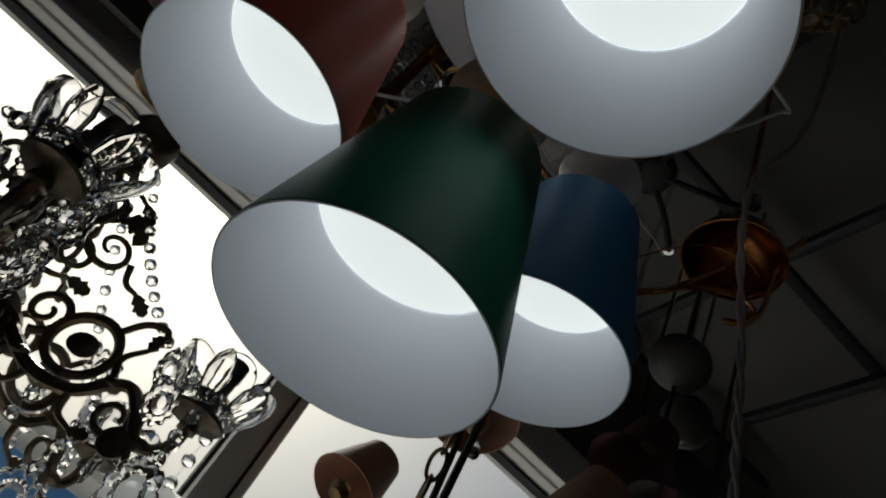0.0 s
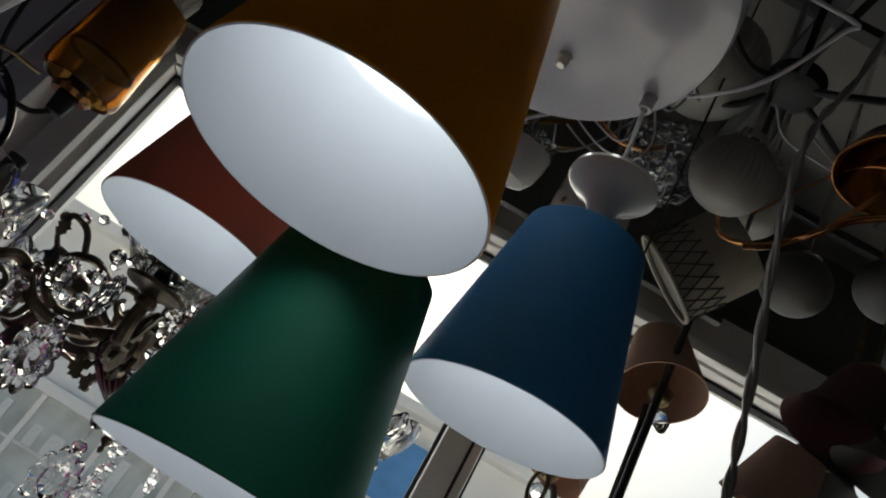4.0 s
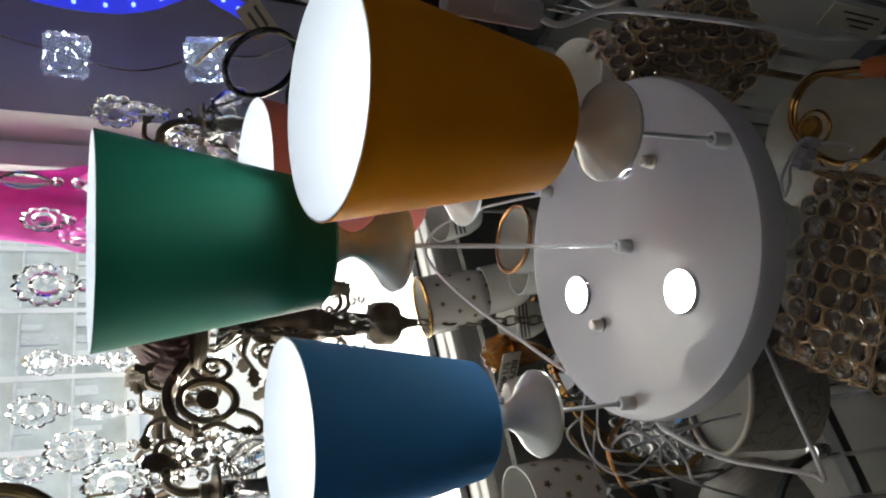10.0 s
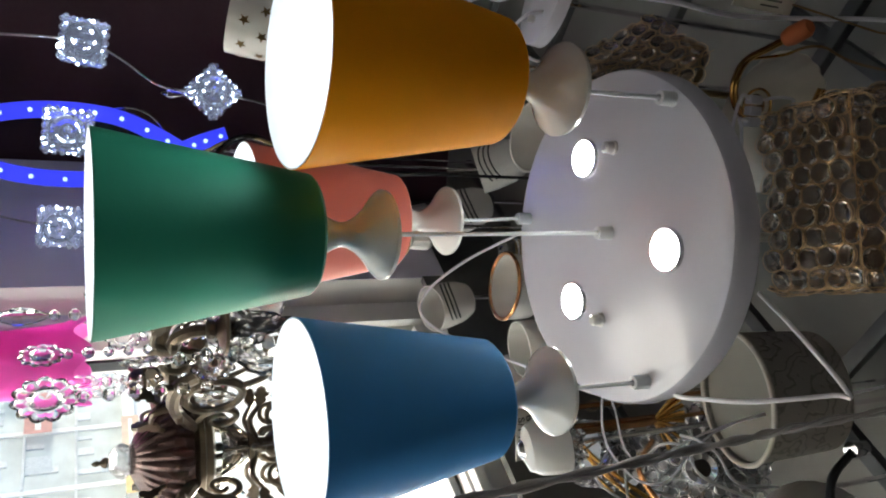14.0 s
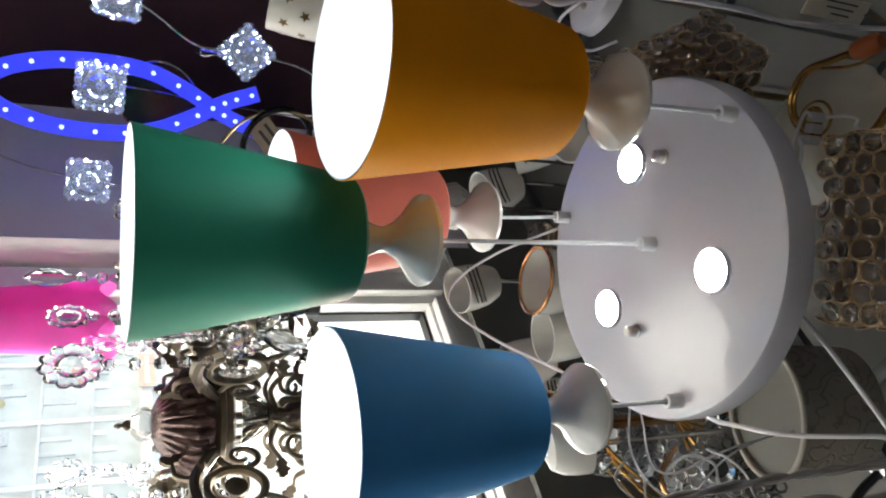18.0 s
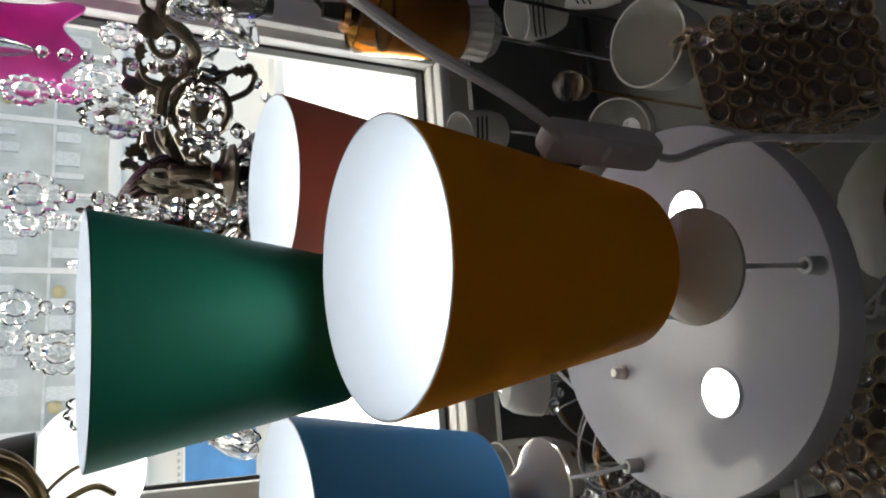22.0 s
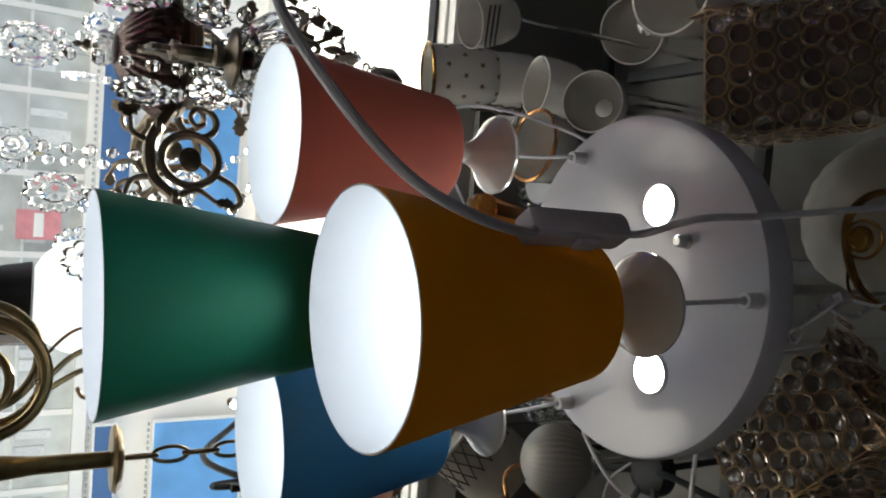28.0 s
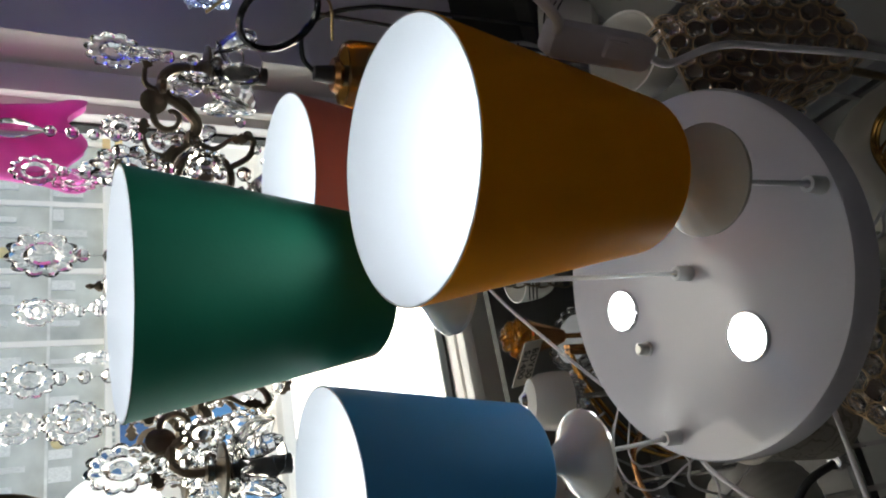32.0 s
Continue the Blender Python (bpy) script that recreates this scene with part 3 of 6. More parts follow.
def leaf(bm, p, a, ln=0.026, wd=0.011):
    """A small cast leaf in the xz plane, its tip towards the angle a."""
    mm = Matrix.Translation((p[0], 0, p[1])) @ Matrix.Rotation(-a, 4, "Y")
    prof = [(0, 0.25), (0.3, 0.75), (0.42, 0.5), (0.62, 0.95), (0.72, 0.55), (0.9, 0.5), (1.0, 0.0)]
    up = [bm.verts.new(mm @ Vector((x * ln, -0.0028, y * wd))) for x, y in prof] + [bm.verts.new(mm @ Vector((x * ln, -0.0028, -y * wd))) for x, y in prof[-2::-1]]
    dn = [bm.verts.new(mm @ Vector((x * ln, 0.0028, y * wd))) for x, y in prof] + [bm.verts.new(mm @ Vector((x * ln, 0.0028, -y * wd))) for x, y in prof[-2::-1]]
    bm.faces.new(up)
    bm.faces.new(dn[::-1])
    for i in range(len(up)):
        j = (i + 1) % len(up)
        bm.faces.new((up[i], up[j], dn[j], dn[i]))


def bronze_chandelier():
    c = thing("chandelier", L((0.44, 0.60, 0)), "antique bronze chandelier with glass flowers and crystal strands", "chandelier")
    part("finial", lathe([(0, -0.490), (0.003, -0.487), (0.005, -0.482), (0.003, -0.477), (0.008, -0.472), (0.009, -0.468), (0.004, -0.463), (0, -0.463)], 20), BRONZE, c, "small bronze finial")
    part("glass_ball", lathe([(0, -0.468), (0.014, -0.464), (0.025, -0.453), (0.028, -0.444), (0.022, -0.434), (0.010, -0.430), (0, -0.43)], 36, wave=0.08, lobes=12), FROSTY, c, "clear ribbed glass ball")
    bw = lathe([(0, -0.440), (0.016, -0.436), (0.036, -0.426), (0.058, -0.411), (0.078, -0.392), (0.090, -0.374), (0.093, -0.358), (0.088, -0.344), (0.066, -0.338), (0.0, -0.338)], 120)
    for v in bw.verts:
        a = math.atan2(v.co.y, v.co.x)
        v.co.x, v.co.y = v.co.x * (1 + 0.055 * abs(math.sin(15 * a))), v.co.y * (1 + 0.055 * abs(math.sin(15 * a)))
    part("bowl", bw, PURPLEGLASS, c, "plum ribbed glass bowl")
    part("band", lathe([(0.06, -0.343), (0.086, -0.342), (0.094, -0.336), (0.090, -0.328), (0.074, -0.324), (0.074, -0.314), (0.060, -0.308), (0, -0.306)], 48), BRONZE, c, "cast bronze band")
    part("glass_cone", lathe([(0.066, -0.312), (0.068, -0.300), (0.055, -0.280), (0.036, -0.262), (0.022, -0.246), (0.0205, -0.246), (0.034, -0.262), (0.053, -0.280), (0.065, -0.300), (0.063, -0.312)], 40, wave=0.05, lobes=10), CRYSTAL, c, "clear glass trumpet")
    part("stem", lathe([(0, -0.31), (0.010, -0.31), (0.010, -0.255), (0.024, -0.250), (0.026, -0.240), (0.014, -0.232), (0.013, -0.218), (0.022, -0.208), (0.030, -0.196), (0.040, -0.178), (0.046, -0.158), (0.045, -0.136), (0.036, -0.112), (0.026, -0.094), (0.021, -0.08), (0.023, -0.05), (0.020, -0.02), (0.018, -0.012), (0.033, -0.006), (0.041, 0.006), (0.042, 0.034), (0.034, 0.046), (0.018, 0.052), (0.010, 0.07), (0.008, 0.09), (0, 0.09)], 32, wave=0.03, lobes=8), BRONZE, c, "cast bronze baluster stem")
    # one arm, in its own xz plane
    path = smooth_path([(0.05, 0, -0.325), (0.095, 0, -0.350), (0.15, 0, -0.378), (0.205, 0, -0.376), (0.238, 0, -0.346), (0.262, 0, -0.338), (0.284, 0, -0.358), (0.302, 0, -0.384), (0.325, 0, -0.390), (0.342, 0, -0.372), (0.345, 0, -0.338)], 6)
    bm = tube(path, [0.0115 - 0.003 * i / len(path) for i in range(len(path))], 8, flat=0.8)
    tube(spiral(0.175, -0.322, 0.042, 0.042, -1.4, 1.0), 0.008, 7, bm, flat=0.8)
    tube(spiral(0.268, -0.378, 0.034, 0.008, 1.6, -1.3), [0.0065 - 0.0001 * i for i in range(29)], 7, bm)
    tube(spiral(0.105, -0.305, 0.034, 0.007, -1.5, 1.4), [0.0065 - 0.0001 * i for i in range(29)], 7, bm)
    tube(smooth_path([(0.195, 0, -0.285), (0.215, 0, -0.255), (0.24, 0, -0.248), (0.252, 0, -0.262)], 5), 0.005, 7, bm)
    for x, z in ((0.125, -0.368), (0.238, -0.346), (0.314, -0.390), (0.345, -0.345)):
        lathe([(0, -0.011), (0.013, -0.004), (0.013, 0.004), (0, 0.011)], 10, bm, Matrix.Translation((x, 0, z)))
    for p0, p1, p2 in (((0.205, -0.376), (0.214, -0.405), (0.238, -0.416)), ((0.150, -0.378), (0.138, -0.404), (0.112, -0.408)), ((0.238, -0.346), (0.224, -0.312), (0.242, -0.284)), ((0.302, -0.384), (0.314, -0.414), (0.338, -0.416)), ((0.095, -0.350), (0.078, -0.372), (0.088, -0.396))):
        tube(smooth_path([(p0[0], 0, p0[1]), (p1[0], 0, p1[1]), (p2[0], 0, p2[1])], 5), [0.0055 - 0.0002 * i for i in range(11)], 7, bm)
        leaf(bm, p2, math.atan2(p2[1] - p1[1], p2[0] - p1[0]) + 0.5)
    arm_me = mesh_of(bm)
    bm = lathe([(0, -0.014), (0.012, -0.016), (0.019, -0.006), (0.021, 0.006), (0.012, 0.014), (0, 0.016)], 16, m=Matrix.Translation((0.175, 0, -0.322)) @ Matrix.Rotation(radians(90), 4, "X") @ Matrix.Diagonal((1, 0.8, 0.5, 1)))
    med_me = mesh_of(bm)
    boss_me = mesh_of(lathe([(0, -0.012), (0.012, -0.013), (0.020, -0.004), (0.020, 0.004), (0.012, 0.013), (0, 0.014)], 16, m=Matrix.Translation((0.290, 0, -0.402)) @ Matrix.Rotation(radians(90), 4, "X") @ Matrix.Diagonal((1, 1, 0.5, 1))))
    cup_me = mesh_of(lathe([(0, -0.342), (0.010, -0.340), (0.016, -0.334), (0.036, -0.330), (0.038, -0.326), (0.020, -0.322), (0.013, -0.316), (0, -0.314)], 28, m=Matrix.Translation((0.345, 0, 0))))
    candle_me = mesh_of(lathe([(0, -0.318), (0.0125, -0.318), (0.0125, -0.262), (0.0140, -0.261), (0.0140, -0.236), (0.0115, -0.235), (0.0115, -0.255), (0, -0.255)], 24, m=Matrix.Translation((0.345, 0, 0))))
    bo = lathe([(0.014, -0.322), (0.030, -0.321), (0.046, -0.313), (0.058, -0.298), (0.064, -0.282), (0.063, -0.268), (0.060, -0.264), (0.0585, -0.266), (0.0605, -0.281), (0.055, -0.296), (0.044, -0.310), (0.030, -0.317), (0.014, -0.318)], 96)
    for v in bo.verts:
        a, q = math.atan2(v.co.y, v.co.x), math.hypot(v.co.x, v.co.y)
        k = 1 + 0.42 * (q / 0.064) ** 2 * (abs(math.cos(2.5 * a)) ** 0.7 - 0.75)
        v.co = Vector((0.345 + v.co.x * k, v.co.y * k, v.co.z + 0.016 * (q / 0.064) ** 2 * (abs(math.cos(2.5 * a)) - 0.5)))
    bob_me = mesh_of(bo)
    pet = bmesh.new()
    for k in range(8):
        a = 2 * math.pi * k / 8
        mm = Matrix.Translation((0.345 + 0.030 * math.cos(a), 0.030 * math.sin(a), -0.305)) @ Matrix.Rotation(a, 4, "Z") @ Matrix.Rotation(radians(40), 4, "Y")
        lathe([(0, -0.002), (0.009, -0.001), (0.013, 0.002), (0.009, 0.005), (0, 0.006)], 10, pet, mm @ Matrix.Diagonal((1.6, 0.8, 1, 1)))
    for k in range(6):
        a = 2 * math.pi * (k + 0.5) / 6
        mm = Matrix.Translation((0.345 + 0.047 * math.cos(a), 0.047 * math.sin(a), -0.292)) @ Matrix.Rotation(a, 4, "Z") @ Matrix.Rotation(radians(28), 4, "Y")
        lathe([(0, -0.034), (0.006, -0.028), (0.012, -0.012), (0.015, 0.006), (0.012, 0.024), (0.005, 0.035), (0, 0.038)], 8, pet, mm @ Matrix.Diagonal((0.28, 1.15, 1, 1)))
    pet_me = mesh_of(pet, False)
    cs = tube(spiral(0.055, -0.20, 0.030, 0.008, 2.6, -1.25), [0.0055 - 0.00008 * i for i in range(29)], 7)
    tube(spiral(0.085, -0.155, 0.036, 0.008, 3.6, 1.2), [0.006 - 0.0001 * i for i in range(29)], 7, cs)
    tube(smooth_path([(0.02, 0, -0.225), (0.03, 0, -0.215), (0.03, 0, -0.19)], 5), 0.005, 7, cs)
    lathe([(0, -0.02), (0.010, -0.008), (0.012, 0.004), (0, 0.022)], 10, cs, Matrix.Translation((0.10, 0, -0.112)) @ Matrix.Diagonal((1, 0.45, 1, 1)))
    for p0, p1, p2 in (((0.015, -0.150), (0.052, -0.128), (0.070, -0.100)), ((0.014, -0.085), (0.040, -0.060), (0.070, -0.066)), ((0.015, -0.235), (0.050, -0.246), (0.078, -0.232)), ((0.121, -0.155), (0.134, -0.180), (0.156, -0.182))):
        tube(smooth_path([(p0[0], 0, p0[1]), (p1[0], 0, p1[1]), (p2[0], 0, p2[1])], 5), [0.0058 - 0.0002 * i for i in range(11)], 7, cs)
        leaf(cs, p2, math.atan2(p2[1] - p1[1], p2[0] - p1[0]) - 0.4, 0.034, 0.014)
    cs_me = mesh_of(cs)
    for k, az in enumerate((160, 220, 280, 340, 40, 100)):
        rot = Matrix.Rotation(radians(az), 4, "Z")
        arm = part("arm", arm_me, BRONZE, c, "scrolled bronze arm", rot)
        part("medallion", med_me, BRONZE, arm, "cast oval medallion")
        part("boss", boss_me, BRONZE, arm, "round cast boss")
        part("candle_cup", cup_me, BRONZE, arm, "bronze candle socket")
        part("candle", candle_me, BLACK, arm, "black candle socket")
        part("bobeche", bob_me, THINGLASS, arm, "scalloped clear glass flower dish")
        part("petal_ring", pet_me, CRYSTAL, arm, "ring of cut glass petals")
        part("scroll", cs_me, BRONZE, c, "bronze leaf scroll", Matrix.Rotation(radians(az + 30), 4, "Z"))
        d = Vector((math.cos(radians(az)), math.sin(radians(az)), 0))
        s = Vector((-d.y, d.x, 0))
        tipc = d * 0.345
        for j, (off, ln) in enumerate(((0.052, 0.09), (-0.052, 0.12))):
            p = tipc + s * off + d * (0.045 if j == 2 else 0.012) + Vector((0, 0, -0.322))
            bead_strand(c, p, p + Vector((0, 0, -ln * 0.75)), big=0.033 if j else 0.028)
        p = d * 0.175 + Vector((0, 0, -0.372))
        if k % 2 == 0:
            bead_strand(c, p, p + Vector((0, 0, -0.15 - 0.05 * (k % 2))), big=0.027)
        p2 = d * 0.235 + s * 0.02 + Vector((0, 0, -0.34))
        bead_strand(c, p2, p2 + Vector((0, 0, -0.20 + 0.04 * (k % 3))), big=0.033)
        n2 = Vector((math.cos(radians(az + 60)), math.sin(radians(az + 60)), 0))
        bead_strand(c, d * 0.33 + Vector((0, 0, -0.30)), d.lerp(n2, 0.5).normalized() * 0.034 + Vector((0, 0, 0.0)), sag=0.05, drop=False, r=0.0095)
        for px, py, pz, sc, tn in ((0.205, 0.022, -0.325, 0.022, 20), (0.285, -0.020, -0.300, 0.022, 70), (0.33, 0.044, -0.345, 0.023, 110), (0.315, -0.046, -0.355, 0.022, 40)):
            part("rosette", ROSETTE, CRYSTAL, c, "cut crystal flower", sized(d * px + s * py + Vector((0, 0, pz)), sc, rot @ Matrix.Rotation(radians(tn), 4, "Z")))
    links = bmesh.new()
    z = 0.10
    k = 0
    while z < CEILZ - Z0 - 0.01:
        ring = [Vector((0.011 * math.cos(a) * (1 if k % 2 else 0), 0.011 * math.cos(a) * (0 if k % 2 else 1), z + 0.018 * math.sin(a))) for a in [2 * math.pi * i / 14 for i in range(15)]]
        tube(ring, 0.0024, 6, links, caps=False)
        z += 0.029
        k += 1
    part("chain", links, BRONZE, c, "bronze link chain")
    return c


bronze_chandelier()


DULLGOLD = mat("dull_gold_wire", (0.62, 0.42, 0.22), 0.3, 1.0, var=0.35, scale=60, bump=0)
# backing added inside the hollow lamps to set how dark the discs look
DISCBACKING = mat("added_dark_backing", (0.15, 0.115, 0.09), 0.5, var=0.3, scale=40)
SDISC = mesh_of(lathe([(0, -0.26), (0.30, -0.26), (0.62, -0.18), (0.86, -0.08), (0.97, -0.02), (0.97, 0.02), (0.80, 0.12), (0.50, 0.24), (0, 0.36)], 11), False)
SDISC.materials.append(SMOKED)
gr2 = bmesh.new()
for zz, rr in ((-0.12, 1.0), (0.16, 0.94)):
    tube([Vector((rr * math.cos(a), rr * math.sin(a), zz)) for a in [2 * math.pi * i / 16 for i in range(17)]], 0.034, 5, gr2, caps=False)
GRING = mesh_of(gr2)
GRING.materials.append(DULLGOLD)


def ringed_crystal(t, m, r):
    cr = part("crystal", SDISC, SMOKED, t, at=m @ Matrix.Diagonal((r, r, r, 1)))
    part("ring", GRING, DULLGOLD, cr, at=Matrix.Diagonal((1.1, 1.1, 1.1, 1)))


def crystal_field(t, corners, nu, nv, r):
    """Rows of ringed crystals on a four-sided face: corners low left, low right, high right, high left."""
    a, b, c, d = [Vector(q) for q in corners]
    for j in range(nv):
        v = (j + 0.5) / nv
        lo, hi = a.lerp(d, v), b.lerp(c, v)
        n = max(1, round(nu * (hi - lo).length / (b - a).length)) if nu > 1 else max(1, round((hi - lo).length / (2.15 * r)))
        nrm = (b - a if (b - a).length > 1e-5 else c - d).cross(d - a).normalized()
        turn = Vector((0, 0, 1)).rotation_difference(nrm).to_matrix().to_4x4()
        for i in range(n):
            u = (i + 0.5 + (0.22 if j % 2 else -0.22)) / n
            tilt = Matrix.Rotation(radians(random.uniform(-18, 18)), 4, "X") @ Matrix.Rotation(radians(random.uniform(-18, 18)), 4, "Y") @ Matrix.Rotation(random.uniform(0, 6.28), 4, "Z")
            ringed_crystal(t, Matrix.Translation(lo.lerp(hi, u)) @ turn @ tilt, r * random.uniform(0.94, 1.04))


def crystal_basket(p, along, half_w, half_d, rise, spread, rows, r, label, floor_rows=0, shift=(0, 0)):
    """A hanging lamp, narrow below and wide above, its sides hung with ringed crystals."""
    t = thing("crystal_ceiling_lamp", Matrix.Translation(L(p)) @ Matrix.Rotation(radians(along), 4, "Z"), label, "ceiling lamp", "crystal disc lamps")
    sg = ((-1, -1), (1, -1), (1, 1), (-1, 1))
    lo = [Vector((x * half_d, y * half_w, 0)) for x, y in sg]
    top = Vector((*shift, 0))
    hi = [top + Vector((x * (half_d + spread), y * (half_w + spread * 0.05), rise)) for x, y in sg]
    # added opaque backing; the lamp itself is hollow
    bm = bmesh.new()
    vl = [bm.verts.new(Vector((x * max(0.002, half_d - 0.012), y * (half_w - 0.012), 0.014))) for x, y in sg]
    vh = [bm.verts.new(top + Vector((x * (half_d + spread - 0.014), y * (half_w + spread * 0.05 - 0.012), rise))) for x, y in sg]
    bm.faces.new(vl[::-1])
    for i in range(4):
        bm.faces.new((vl[i], vl[(i + 1) % 4], vh[(i + 1) % 4], vh[i]))
    part("lining", bm, DISCBACKING, t, "added dark backing behind the crystals", smooth=False)
    part("base", box((2 * (half_d + spread) - 0.02, 2 * half_w - 0.02, 0.012), top + Vector((0, 0, rise + 0.006)), 0.003), OLDBRASS, t, "flat brass base plate")
    for i, n in ((3, round(half_w / r)), (0, max(1, round(half_d / r))), (2, max(1, round(half_d / r)))):
        k = (i + 1) % 4
        crystal_field(t, (lo[k], lo[i], hi[i], hi[k]), n, rows, r)
        wires = bmesh.new()
        tube([lo[i], hi[i]], 0.0005, 6, wires)
        tube([lo[i], lo[k]], 0.0005, 6, wires)
        part("frame_wire", wires, DULLGOLD, t, "gold frame wire")
    if floor_rows:
        crystal_field(t, (lo[0], lo[1], lo[2], lo[3]), round(half_d / r), floor_rows, r)
    hang_cord(t, top + Vector((0, 0, rise + 0.012)), "stem", 0.005, OLDBRASS)
    return t


crystal_basket((-0.142, 0.166, 0.043), 26, 0.062, 0.012, 0.155, 0.066, 8, 0.0100, "square smoky crystal disc ceiling lamp in gold rings", shift=(-0.034, 0.017))
crystal_basket((-0.060, -0.180, 0.076), 77, 0.082, 0.046, 0.062, 0.030, 4, 0.0095, "long smoky crystal disc ceiling lamp in gold rings", floor_rows=9)


# cord with an inline switch that hangs in front of the shades
sw = thing("inline_switch", L((-0.214, -0.068, -0.243)), "white cord with a pale inline rocker switch", "switch")
bm = box((0.025, 0.022, 0.078), (0, 0, 0), 0.006)
for v in bm.verts:
    f = 1 - 0.35 * max(0.0, abs(v.co.z) / 0.038 - 0.45)
    v.co.x *= f
    v.co.y *= f
part("switch_body", bm, SWITCH, sw, "pale lilac plastic switch body")
part("rocker", box((0.011, 0.004, 0.016), (-0.002, -0.0118, 0.004), 0.0015), SWITCH, sw, "small rocker")
part("cord", tube(smooth_path([(0, 0, 0.036), (0.004, 0.002, 0.060), (-0.012, 0.007, 0.10), (-0.018, 0.010, 0.16), (-0.023, 0.020, 0.26), (-0.024, 0.034, 0.36), (-0.042, 0.056, 0.51), (-0.06, 0.07, 0.66), (-0.08, 0.08, CEILZ - Z0 + 0.247)], 8), 0.0026, 10), CORDW, sw, "white round cord")
part("cord", tube(smooth_path([(-0.004, -0.004, -0.034), (-0.016, -0.015, -0.048), (-0.035, -0.020, -0.090), (-0.044, -0.009, -0.128), (-0.048, 0.017, -0.155), (-0.042, 0.068, -0.177), (-0.048, 0.098, -0.190), (-0.071, 0.143, -0.195), (-0.146, 0.178, -0.157), (-0.286, 0.208, 0.043), (-0.386, 0.228, 0.443), (-0.406, 0.238, 1.027)], 8), 0.0030, 10), CORDW, sw, "white round cord")

# loose white lead over the canopy
ld = thing("loose_cord", L((0, 0, 0)), "loose white lamp lead above the canopy", "cord")
part("lead", tube(smooth_path([(0.04, -0.12, 0.10), (0.06, -0.185, 0.075), (0.10, -0.24, 0.078), (0.104, -0.232, 0.07), (0.12, -0.19, 0.03), (0.13, -0.15, 0.015), (0.14, -0.10, 0.02), (0.12, -0.06, 0.06)], 8), 0.0022, 8), CORDW, ld)
part("lead", tube(smooth_path([(0.0, 0.165, 0.03), (0.02, 0.205, 0.025), (0.07, 0.27, -0.025), (0.118, 0.305, -0.062), (0.150, 0.285, -0.075), (0.165, 0.20, -0.055), (0.170, 0.10, -0.020), (0.185, 0.03, 0.03), (0.19, 0.0, 0.08), (0.17, -0.02, 0.12)], 8), 0.0020, 8), CORDW, ld)
for k in range(2):
    a = 0.3 * k
    part("lead", tube(smooth_path([(0.16, 0.06, 0.06), (0.20 + 0.03 * math.sin(a * 5), 0.02 - 0.03 * k, 0.03 + 0.02 * math.cos(a * 7)), (0.25 + 0.02 * k, -0.02 - 0.02 * k, 0.06 + 0.015 * k), (0.22, -0.02, 0.2), (0.2, 0.0, 0.64)], 6), 0.0013, 6), CORDW, ld)
# white lead again, with the shade above the canopy mixed into its grey
LEADSHADE = mat("shaded_white_lead", (0.46, 0.45, 0.46), 0.5, var=0.15, scale=30)
for pts, w, m in ((((0.40, 0.10, 0.30), (0.311, 0.025, 0.12), (0.281, 0.028, 0.11), (0.246, 0.004, 0.11), (0.239, -0.029, 0.12), (0.273, -0.045, 0.14), (0.36, -0.03, 0.34)), 0.0017, LEADSHADE),
                  (((0.228, -0.016, 0.12), (0.218, -0.056, 0.11), (0.228, -0.073, 0.12), (0.268, -0.068, 0.16), (0.34, 0.02, 0.34)), 0.0016, LEADSHADE),
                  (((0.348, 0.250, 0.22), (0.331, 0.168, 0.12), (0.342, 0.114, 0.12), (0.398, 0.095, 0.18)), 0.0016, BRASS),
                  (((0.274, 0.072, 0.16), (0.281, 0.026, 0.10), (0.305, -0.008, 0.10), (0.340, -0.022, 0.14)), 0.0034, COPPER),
                  (((0.336, 0.119, 0.16), (0.372, 0.086, 0.15), (0.392, 0.042, 0.16), (0.394, 0.002, 0.20)), 0.0015, LEADSHADE),
                  (((0.299, 0.109, 0.12), (0.337, 0.113, 0.11), (0.370, 0.087, 0.16), (0.392, 0.042, 0.26)), 0.0015, LEADSHADE),
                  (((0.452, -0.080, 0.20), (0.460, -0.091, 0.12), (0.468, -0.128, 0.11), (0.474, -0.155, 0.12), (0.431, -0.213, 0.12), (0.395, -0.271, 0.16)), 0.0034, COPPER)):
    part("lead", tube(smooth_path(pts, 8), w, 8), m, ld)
tw = thing("twisted_cord", L((0, 0, 0)), "twisted grey cord hanging from the ceiling", "cord")
ca, cb, cc = Vector((0.105, -0.270, 0.117)), Vector((0.134, -0.227, -0.045)), Vector((0.133, -0.248, -0.278))
top3 = ca + (ca - cb) * 0.9
top3.z = CEILZ - Z0 + 0.004
cpath = smooth_path([top3, ca, cb, cc, cc + (cc - cb) * 0.6], 16)
for ph in (0, math.pi):
    tp = []
    for i, q in enumerate(cpath):
        tp.append(q + Vector((math.cos(i * 0.9 + ph), math.sin(i * 0.9 + ph), 0)) * 0.0021)
    part("strand", tube(tp, 0.0021, 7), mat("clear_cord", (0.33, 0.31, 0.305), 0.35, var=0.12, scale=40), tw)


CREAMGLASS = mat("cream_glass", (0.46, 0.43, 0.36), 0.3, var=0.15, scale=25, bump=0.05, coat=0.3)


